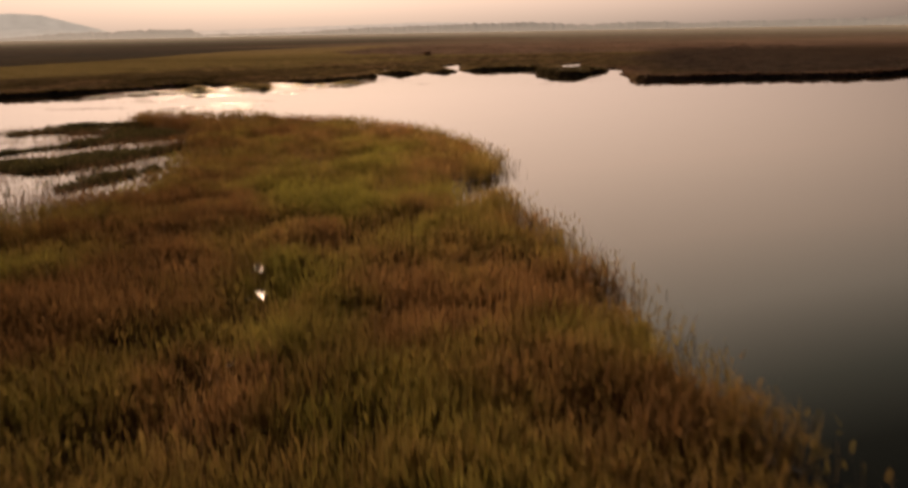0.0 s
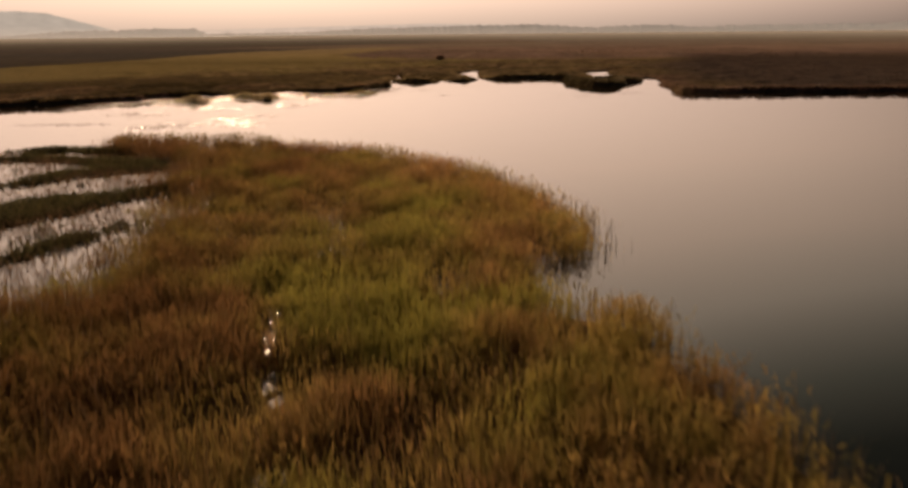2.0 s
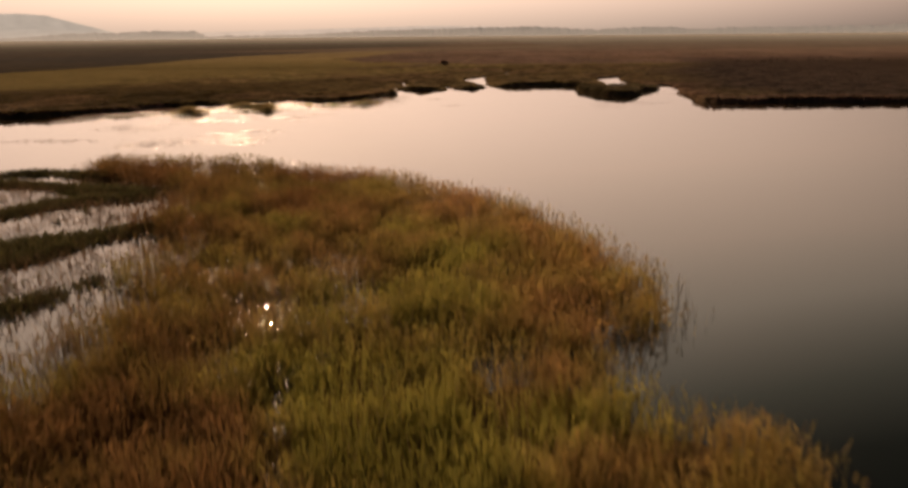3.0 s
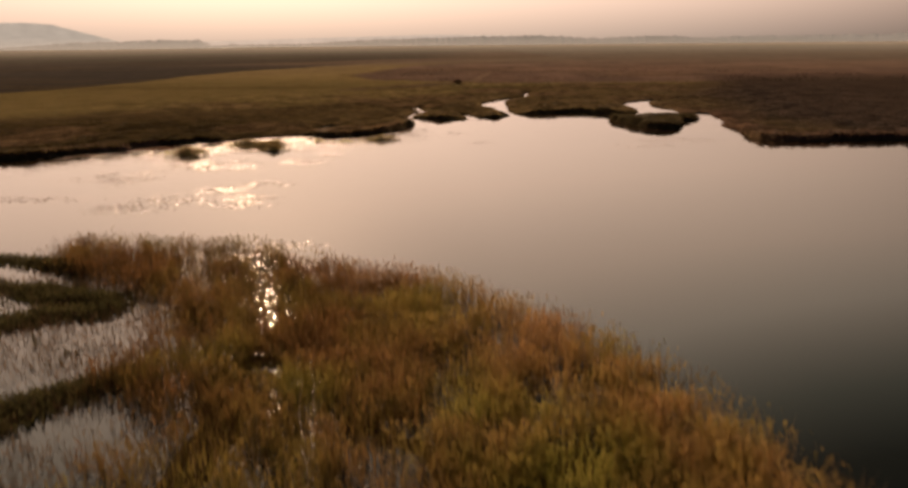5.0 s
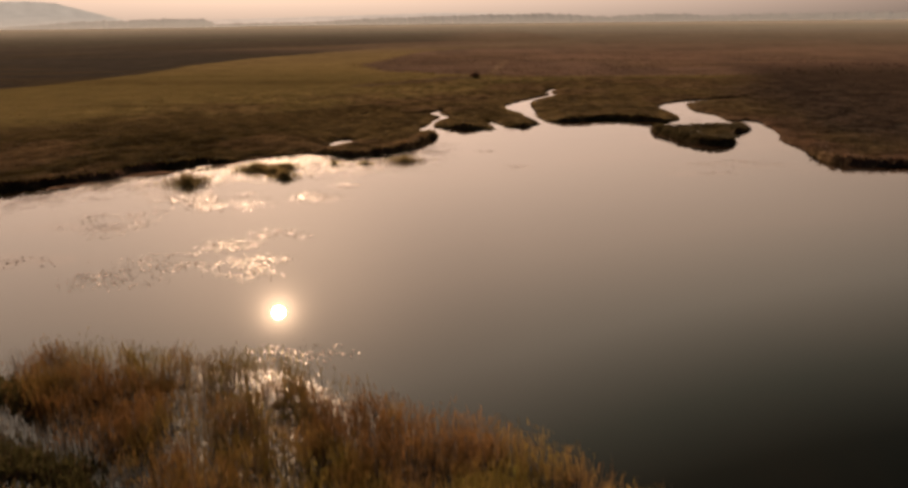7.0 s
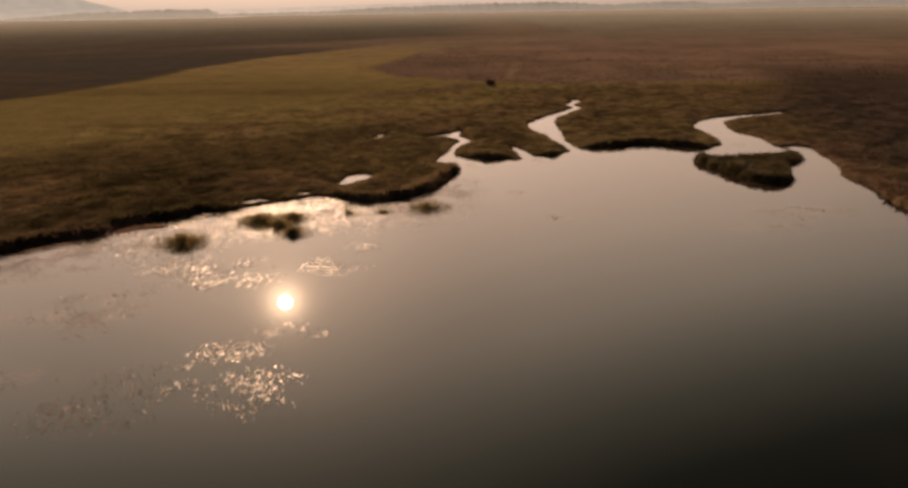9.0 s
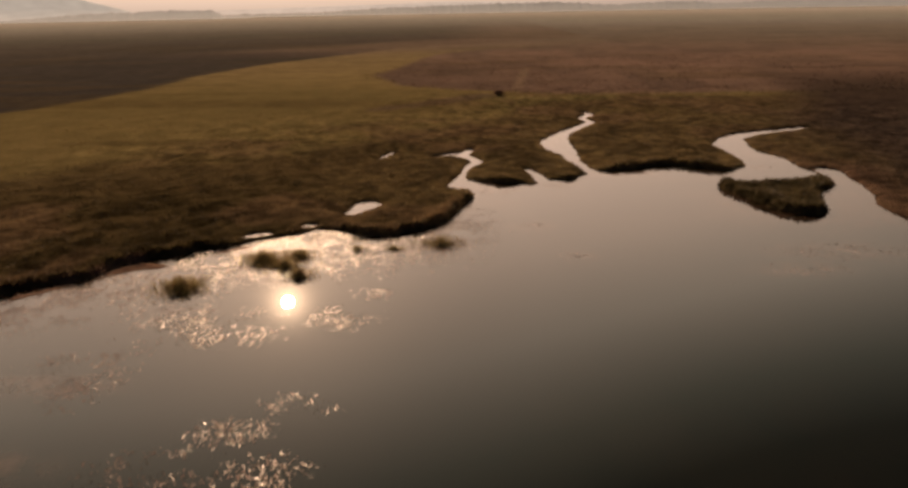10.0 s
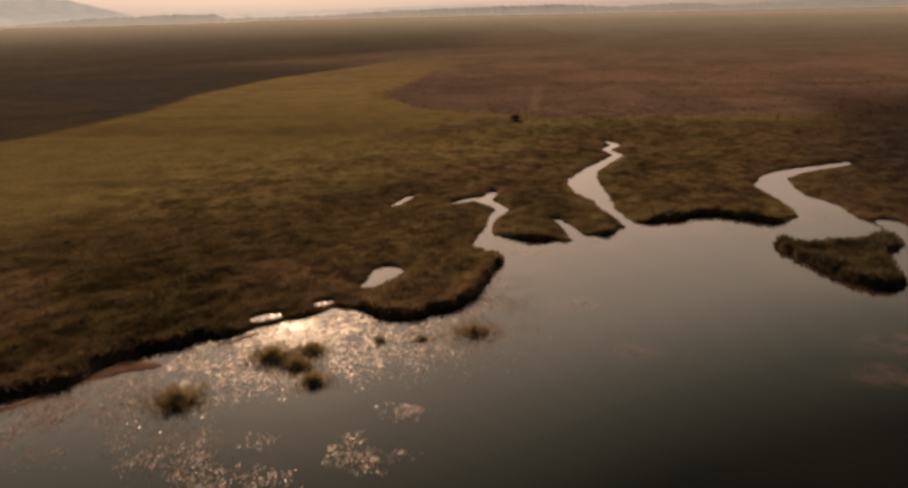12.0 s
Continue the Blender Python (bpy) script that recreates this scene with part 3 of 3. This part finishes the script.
def reed_keep(px, py):
    sd = reeds_at(px, py)
    clump = fbm(px, py, 1.7, 51)
    gaps = smooth(0.66, 0.76, fbm(px, py, 2.4, 55))
    far = np.interp(py, [4, 12, 30, 62], [1.0, 1.0, 0.8, 0.62])
    fringe = smooth(4.0, 0.4, sd) * (1 - smooth(0.36, 0.56, fbm(px, py, 0.9, 59, 2)))
    return smooth(-0.9, 1.3, sd) * (0.30 + 0.70 * smooth(0.30, 0.50, clump)) * (1 - 0.45 * gaps) * (1 - 0.66 * glades(px, py)) * (1 - 0.85 * fringe) * far


def reed_colour(px, py):
    dry = 0.39 + 0.22 * smooth(35, 46, py) + 1.5 * (fbm(px, py, 4.5, 53) - 0.5) + 0.9 * (fbm(px, py, 1.3, 54) - 0.5) - 0.40 * spots(px, py, GREEN) + 0.38 * spots(px, py, BROWN)
    dry = np.clip(dry + rng.normal(0, 0.10, len(px)), 0, 1)[:, None]
    # rust darkens westward, partly to stand for lens falloff on that side
    rust = np.array((0.238, 0.140, 0.062)) - np.array((0.050, 0.036, 0.018)) * smooth(-5, -14, px + 4 * (fbm(px, py, 6, 50) - 0.5))[:, None]
    clump = (0.80 + 0.44 * smooth(0.25, 0.75, fbm(px, py, 0.8, 52)))[:, None]
    # brightness by position puts the view's light and corner falloff into the leaf colour
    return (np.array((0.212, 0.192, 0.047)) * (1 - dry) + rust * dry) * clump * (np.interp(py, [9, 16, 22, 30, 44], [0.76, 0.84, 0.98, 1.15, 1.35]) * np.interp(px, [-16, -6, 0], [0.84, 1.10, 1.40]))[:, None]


def reed_height(px, py):
    return (0.74 + 0.50 * fbm(px, py, 3.0, 57) + 0.55 * (fbm(px, py, 1.7, 51) - 0.5)) * (1 - 0.4 * glades(px, py))


px, py = scatter((-33, 4), (9, 62), 170, reed_keep)
h = reed_height(px, py) * rng.uniform(0.65, 1.2, len(px))
base = np.stack([px, py, np.minimum(ground_z(px, py), 0.1) - 0.05], -1)
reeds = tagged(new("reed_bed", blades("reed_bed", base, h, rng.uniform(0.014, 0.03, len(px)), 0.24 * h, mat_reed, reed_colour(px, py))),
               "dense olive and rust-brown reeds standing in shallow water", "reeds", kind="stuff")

px, py = scatter((-33, 4), (9, 62), 290, reed_keep)
top = reed_height(px, py)
base = np.stack([px, py, top * rng.uniform(0.15, 0.78, len(px))], -1)
h = rng.uniform(0.12, 0.34, len(px))
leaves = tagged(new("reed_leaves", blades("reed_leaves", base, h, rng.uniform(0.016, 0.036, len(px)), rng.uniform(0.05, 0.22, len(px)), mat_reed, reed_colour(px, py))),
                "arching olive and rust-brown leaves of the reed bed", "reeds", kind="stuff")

px, py = scatter((-70, -50), (14, 30), 34, lambda a, b: reed_keep(a, b) * ~((a > -33) & (b > 4)) * smooth(-50, -20, b) * smooth(-70, -50, a))
h = reed_height(px, py) * rng.uniform(0.65, 1.2, len(px))
base = np.stack([px, py, np.minimum(ground_z(px, py), 0.1) - 0.05], -1)
rest = tagged(new("reed_bed_margin", blades("reed_bed_margin", base, h, rng.uniform(0.03, 0.06, len(px)), 0.45 * h, mat_reed, reed_colour(px, py))),
              "olive and brown reeds where the bed thins out", "reeds", kind="stuff")


def stem_keep(a, b):
    pale = 0.15 + 0.55 * smooth(0.5, 0.62, fbm(a, b, 2.0, 58)) + 0.4 * smooth(0.5, -1, reeds_at(a, b))
    return np.maximum(smooth(-1.4, 0.4, reeds_at(a, b)), 1.0 * smooth(-10, -1, reeds_at(a, b)) * smooth(-13, -16, a) * (b < 56) * smooth(0.4, 0.6, fbm(a, b, 1.8, 56))) * pale


px, py = scatter((-48, 2), (10, 63), 22, stem_keep)
h = rng.uniform(0.5, 1.0, len(px)) * (0.6 + 0.9 * smooth(-2, 1, reeds_at(px, py)))
base = np.stack([px, py, np.full(len(px), -0.15)], -1)
stems = tagged(new("dry_reed_stems", blades("dry_reed_stems", base, h, rng.uniform(0.010, 0.022, len(px)), 0.35 * h, mat_stem)),
               "pale dry reed stems among green reeds", "reeds", kind="stuff")

def sparse_keep(a, b):
    zone = smooth(-13, -3, reeds_at(a, b)) * smooth(0.6, -0.3, reeds_at(a, b)) * smooth(-12.5, -15, a) * smooth(57, 53, b)
    return np.minimum(zone * np.interp(b, [38, 42, 44, 47], [1.7, 0.95, 0.9, 1.1]) * (0.15 + 0.85 * smooth(0.36, 0.60, fbm(a, b, 2.3, 67))), 1)


px, py = scatter((-38, 22), (-12, 58), 62, sparse_keep)
h = rng.uniform(0.10, 0.45, len(px))
base = np.stack([px, py, np.full(len(px), -0.04)], -1)
sparse = tagged(new("sparse_sedge", blades("sparse_sedge", base, h, rng.uniform(0.012, 0.026, len(px)), 0.6 * h, mat_sparse)),
                "sparse brown sedge standing in shallow water", "sedge", kind="stuff")

px, py = scatter((-42, 28), (-14, 63), 150, 
                 lambda a, b: np.maximum(smooth(-0.3, 0.5, on_grid(a, b, sd_fing)), 0.25 * smooth(0.58, 0.68, fbm(a, b, 1.6, 69)) * smooth(-9, -1, reeds_at(a, b)) * smooth(-13, -15, a) * (b < 54)))
h = rng.uniform(0.18, 0.45, len(px))
base = np.stack([px, py, np.maximum(ground_z(px, py), -0.05) - 0.05], -1)
fingers = tagged(new("marsh_grass_fingers", blades("marsh_grass_fingers", base, h, rng.uniform(0.03, 0.06, len(px)), 0.6 * h, mat_dark)),
                 "low dark green marsh grass on narrow mud fingers", "marsh grass", kind="stuff")


def sedge_keep(a, b):
    sd = shore_at(a, b)
    thick = 0.3 + 0.7 * smooth(0.32, 0.62, fbm(a, b, 1.8, 61))
    return (on_grid(a, b, sd_isle) < -0.2) * smooth(-0.15, 0.3, sd) * np.interp(sd, [0, 3, 12, 40, 90], [1.0, 0.8, 0.42, 0.12, 0.03]) * thick


px, py = scatter((-120, 76), (85, 235), 50, sedge_keep)
sd = shore_at(px, py)
h = (0.10 + 0.22 * fbm(px, py, 2.2, 63) + 0.20 * smooth(2.5, 0.8, sd)) * rng.uniform(0.6, 1.3, len(px)) * (0.2 + 0.8 * low_bank(px, py))
base = np.stack([px, py, ground_z(px, py) - 0.05], -1)
sedge = tagged(new("bank_sedge", blades("bank_sedge", base, h, rng.uniform(0.06, 0.14, len(px)), 1.3 * h, mat_sedge, (1.08 + 0.4 * smooth(2.5, 0.8, sd))[:, None] * cover_colour(px, py, np.maximum(sd, 1)))),
               "thick olive-brown sedge along the lake shore", "sedge", kind="stuff")


# the islet off the east bank: a lumpy mat with its own sedge
ix, iy = np.meshgrid(np.arange(11, 29, 0.3), np.arange(106, 127, 0.3))
ishape = ix.shape
ix, iy = ix.ravel(), iy.ravel()
isd = islet_sd(ix, iy)
iz = mat_height(ix, iy, isd)
ii = np.arange(len(ix)).reshape(ishape)
iq = np.stack([ii[:-1, :-1], ii[:-1, 1:], ii[1:, 1:], ii[1:, :-1]], -1).reshape(-1, 4)
iq = iq[(isd[iq] > -0.7).any(1)]
used, iq = np.unique(iq, return_inverse=True)
iq = iq.reshape(-1, 4)
islet_mesh = mesh_of("marsh_islet", np.stack([ix, iy, iz], -1)[used], iq, mat_ground)
lay = islet_mesh.color_attributes.new("cover", "FLOAT_COLOR", "POINT")
lay.data.foreach_set("color", np.c_[cover_colour(ix, iy, isd)[used], np.ones(len(used))].astype(np.float32).ravel())
islet_mesh.polygons.foreach_set("use_smooth", np.ones(len(iq), bool))
islet = tagged(new("marsh_islet", islet_mesh), "low dark islet of matted sedge beside the east bank", "islet")
px, py = rng.uniform(11.5, 28.5, 22000), rng.uniform(106.5, 126.5, 22000)
k = rng.random(len(px)) < smooth(-0.15, 0.3, islet_sd(px, py))
px, py = px[k], py[k]
sd = islet_sd(px, py)
h = (0.12 + 0.30 * fbm(px, py, 2.2, 63) + 0.14 * smooth(3, 1, sd)) * rng.uniform(0.6, 1.3, len(px))
base = np.stack([px, py, mat_height(px, py, sd) - 0.05], -1)
islet_sedge = new("sedge", blades("sedge", base, h, rng.uniform(0.06, 0.14, len(px)), 1.2 * h, mat_sedge, 1.25 * cover_colour(px, py, np.maximum(sd, 1))))
islet_sedge.parent = islet
tagged(islet_sedge, kind="stuff")


def plain_keep(a, b):
    lump = smooth(0.48, 0.66, fbm(a, b, 3.5, 65))
    left = np.interp(b, [185, 200, 211, 222, 254, 285, 348, 386, 440], [60, 5, -16, -30, -45, -38, -30, -6, 60])
    thicket = smooth(4, 0, np.abs(a - left)) * smooth(0.45, 0.6, fbm(a, b, 5, 66)) * (b > 200)
    return np.clip(0.5 * lump * smooth(-3, 4, a - left) + thicket, 0, 1) * np.interp(b, [195, 240, 330], [1, 0.7, 0.3])


px, py = scatter((-60, 196), (110, 330), 3, plain_keep)
h = rng.uniform(0.2, 0.6, len(px))
base = np.stack([px, py, ground_z(px, py) - 0.05], -1)
tone = 0.95 * cover_colour(px, py, np.full(len(px), 60.0)) * rng.uniform(0.75, 1.2, len(px))[:, None]
plain = tagged(new("plain_tufts", blades("plain_tufts", base, h, rng.uniform(0.15, 0.35, len(px)), 1.0 * h, mat_sedge, tone)),
               "rough rusty-brown grass tufts scattered over the plain", "grass", kind="stuff")


# ---- tussocks standing in the water ----


def tussock(at, radius, count, height):
    a, r = rng.uniform(0, 2 * np.pi, count), radius * np.minimum(np.abs(rng.normal(0, 0.52, count)), 1.5)
    bx, by = at[0] + 1.25 * r * np.cos(a), at[1] + r * np.sin(a)
    hh = height * rng.uniform(0.5, 1.2, count) * np.maximum(1.15 - 0.6 * r / radius, 0.35)
    bm = bmesh.new()
    bmesh.ops.create_icosphere(bm, subdivisions=3, radius=1.0)
    for vert in bm.verts:
        swell = 1 + 0.5 * (noise.noise(vert.co * 1.7 + Vector((at[0], at[1], 0))))
        vert.co = Vector((vert.co.x * radius * 0.5 * swell, vert.co.y * radius * 0.4 * swell, vert.co.z * 0.10 * swell))
    me = bpy.data.meshes.new("grass_tussock")
    bm.to_mesh(me)
    bm.free()
    me.materials.append(mat_root)
    ob = new("grass_tussock", me)
    ob.location = (at[0], at[1], 0.0)
    b = np.stack([bx - at[0], by - at[1], np.full(count, -0.05)], -1)
    grass = new("tuft", blades("tuft", b, hh, rng.uniform(0.02, 0.045, count), 0.7 * hh, mat_tuft))
    grass.parent = ob
    tagged(grass, kind="stuff")
    return tagged(ob, "olive grass tussock standing in still lake water", "grass tussock", group="tussocks in the lake")


tussock((-33.5, 92.0), 1.9, 1100, 0.85)
tussock((-29.2, 97.6), 2.1, 1200, 0.75)
tussock((-27.2, 96.4), 1.7, 800, 0.65)
tussock((-26.6, 98.6), 1.4, 600, 0.6)
tussock((-25.6, 94.2), 1.2, 600, 0.7)
tussock((-22.2, 100.0), 0.7, 160, 0.5)
tussock((-19.2, 100.2), 0.9, 120, 0.4)
tussock((-15.4, 101.4), 2.2, 520, 0.65)


# ---- floating leaves that catch the sun ----


def pads_keep(a, b):
    m = np.zeros(len(a))
    for cx, cy, rx, ry in WEEDY:
        m = np.maximum(m, smooth(1.1, 0.3, np.hypot((a - cx) / rx, (b - cy) / ry)))
    m = np.maximum(np.interp(b, [62, 70.5, 72.5, 79], [0.5, 0.32, 0.7, 0.55]) * m * smooth(0.40, 0.60, fbm(a, b, 1.6, 71)), 1.0 * smooth(-11, -2, shore_at(a, b)) * smooth(-9, -17, a) * smooth(0.35, 0.55, fbm(a, b, 1.6, 72)))
    return m * (shore_at(a, b) < 0)


px, py = scatter((-45, 57), (-8, 108), 78, pads_keep)
n = len(px)
a = rng.uniform(0, 2 * np.pi, n)
r = rng.uniform(0.012, 0.03, n)
long, turn = rng.uniform(2.5, 7.0, n), rng.normal(1.75, 0.55, n)
tilt_x, tilt_y = rng.normal(0, 0.065, n), rng.normal(0, 0.065, n)
ring = []
for k in range(6):
    du, dv = r * long * np.cos(a + k * np.pi / 3), r * np.sin(a + k * np.pi / 3)
    dx, dy = du * np.cos(turn) - dv * np.sin(turn), du * np.sin(turn) + dv * np.cos(turn)
    ring.append(np.stack([px + dx, py + dy, 0.012 + 0.012 * rng.random(n) + dx * tilt_x + dy * tilt_y], -1))
v = np.stack(ring, 1).reshape(-1, 3)
k = (np.arange(n) * 6)[:, None]
t = np.concatenate([k + np.array([0, j, j + 1]) for j in (1, 2, 3, 4)], 1).reshape(-1, 3)
pads = tagged(new("floating_leaves", mesh_of("floating_leaves", v, t, mat_pad)), "small wet leaves floating on the lake", "water plants", kind="stuff")

# ---- drifts of weed at the surface ----


def weed_keep(a, b):
    m = np.zeros(len(a))
    for cx, cy, rx, ry in WEED:
        m = np.maximum(m, smooth(1.15, 0.2, np.hypot((a - cx) / rx, (b - cy) / ry)))
    return m * smooth(0.30, 0.62, fbm(a, b, 1.2, 73)) * (shore_at(a, b) < 0)


px, py = scatter((-46, 66), (32, 152), 26, weed_keep)
base = np.stack([px, py, rng.uniform(-0.03, 0.0, len(px))], -1)
h = rng.uniform(0.03, 0.07, len(px))
weed = tagged(new("surface_weed", blades("surface_weed", base, h, rng.uniform(0.03, 0.07, len(px)), rng.uniform(0.05, 0.16, len(px)), mat_weed)),
              "thin brown weed lying at the water surface", "water plants", kind="stuff")

# ---- short stems breaking the surface near the shore and in the weedy water ----


def stalk_keep(a, b):
    m = np.zeros(len(a))
    for cx, cy, rx, ry in WEEDY:
        m = np.maximum(m, 0.5 * smooth(1.2, 0.3, np.hypot((a - cx) / rx, (b - cy) / ry)))
    sd = shore_at(a, b)
    m = np.maximum(m, smooth(-9, -2, sd) * smooth(-8, -16, a))
    return m * smooth(0.40, 0.62, fbm(a, b, 1.5, 79)) * (sd < 0.2)


px, py = scatter((-48, 58), (-8, 112), 48, stalk_keep)
h = rng.uniform(0.04, 0.16, len(px))
base = np.stack([px, py, np.full(len(px), -0.02)], -1)
stalks = tagged(new("emergent_stems", blades("emergent_stems", base, h, rng.uniform(0.012, 0.03, len(px)), rng.uniform(0.05, 0.15, len(px)), mat_stalk)),
                "short wet stems breaking the lake surface", "water plants", kind="stuff")

# ---- distance: low wooded ridges, their haze put in as colour and glow ----


def ridge(name, label, dist, az, tops, colour, glow, rough_size, seed):
    """A long low rise with an uneven crest: tops are (azimuth, metres) along it."""
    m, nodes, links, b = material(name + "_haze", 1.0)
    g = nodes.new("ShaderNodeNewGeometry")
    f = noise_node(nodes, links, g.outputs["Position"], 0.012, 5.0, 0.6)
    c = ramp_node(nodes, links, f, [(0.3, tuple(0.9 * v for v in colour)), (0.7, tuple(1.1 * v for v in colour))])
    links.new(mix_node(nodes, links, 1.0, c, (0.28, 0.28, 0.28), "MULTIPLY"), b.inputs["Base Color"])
    # the ridge emits its own pale colour to stand for haze in front
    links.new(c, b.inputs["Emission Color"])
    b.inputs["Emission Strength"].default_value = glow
    angles = np.arange(az[0], az[1], 0.06)
    crest = np.interp(angles, [p[0] for p in tops], [p[1] for p in tops])
    s = np.radians(angles) * dist
    crest = crest + (0.45 * rough_size * (fbm(s, s * 0 + seed, 160, seed, 3) - 0.5) + 0.5 * rough_size * (fbm(s, s * 0 + seed, 16, seed + 5, 3) - 0.5)) * np.clip(crest / 12, 0, 1.5)
    rows = []
    for back, share in ((-500, 0.0), (-60, 0.55), (-15, 0.92), (0, 1.0), (40, 0.9), (400, 0.0)):
        d = dist + back
        rows.append(np.stack([np.sin(np.radians(angles)) * d, np.cos(np.radians(angles)) * d, crest * share - (1.5 if share == 0 else 0)], -1))
    v = np.concatenate(rows)
    n = len(angles)
    i = np.arange(6 * n).reshape(6, n)
    q = np.stack([i[:-1, :-1], i[:-1, 1:], i[1:, 1:], i[1:, :-1]], -1).reshape(-1, 4)
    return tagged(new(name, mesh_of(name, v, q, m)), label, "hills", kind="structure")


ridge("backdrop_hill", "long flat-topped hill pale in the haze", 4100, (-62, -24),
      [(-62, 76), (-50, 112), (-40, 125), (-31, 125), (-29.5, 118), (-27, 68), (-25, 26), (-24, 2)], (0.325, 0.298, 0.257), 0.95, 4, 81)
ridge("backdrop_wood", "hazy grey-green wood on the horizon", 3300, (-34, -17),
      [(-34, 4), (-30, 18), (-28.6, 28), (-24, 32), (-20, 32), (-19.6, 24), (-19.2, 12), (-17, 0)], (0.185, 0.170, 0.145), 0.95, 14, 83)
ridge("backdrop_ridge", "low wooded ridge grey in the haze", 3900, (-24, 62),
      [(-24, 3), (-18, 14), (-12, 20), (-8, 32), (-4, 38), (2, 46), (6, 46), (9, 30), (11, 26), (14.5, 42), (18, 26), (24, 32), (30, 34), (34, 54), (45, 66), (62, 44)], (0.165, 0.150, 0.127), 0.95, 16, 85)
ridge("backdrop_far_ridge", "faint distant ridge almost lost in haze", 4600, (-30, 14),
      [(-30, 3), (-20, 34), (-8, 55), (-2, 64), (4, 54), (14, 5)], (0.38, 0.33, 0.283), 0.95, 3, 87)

# ---- a lone bush on the plain ----
mat_bark, bn, bl, bb = material("bush_bark", 0.9)
bb.inputs["Base Color"].default_value = (0.07, 0.05, 0.035, 1)


def bush(at, height, spread):
    ob = new("lone_bush")
    ob.location = at
    bm = bmesh.new()
    for k in range(6):
        lean = Vector((math.cos(k * 1.05), math.sin(k * 1.05), 2.2)).normalized()
        q = lean.to_track_quat("Z", "Y").to_matrix().to_4x4()
        bmesh.ops.create_cone(bm, segments=6, radius1=0.09, radius2=0.02, depth=height * 0.7, matrix=Matrix.Translation(lean * height * 0.35) @ q)
    me = bpy.data.meshes.new("limbs")
    bm.to_mesh(me)
    bm.free()
    me.materials.append(mat_bark)
    limbs = new("limbs", me)
    limbs.parent = ob
    n = 2600
    u = rng.normal(size=(n, 3))
    u /= np.linalg.norm(u, axis=1)[:, None]
    lump = 0.7 + 0.5 * vnoise(u[:, 0] * 3 + 9, u[:, 1] * 3 + u[:, 2] * 2 + 9, 1.0, 91)
    p = u * (rng.uniform(0.5, 1.0, n) ** 0.6 * lump)[:, None] * np.array([spread, spread, height * 0.42]) + np.array([0, 0, height * 0.55])
    hh = rng.uniform(0.12, 0.3, n)
    crown = new("crown", blades("crown", p, hh, rng.uniform(0.08, 0.16, n), hh * 1.2, mat_bush))
    crown.parent = ob
    return tagged(ob, "dark rounded bush alone on the dry plain", "bush")


bush((-7.5, 200.0, 0.5), 1.15, 1.05)
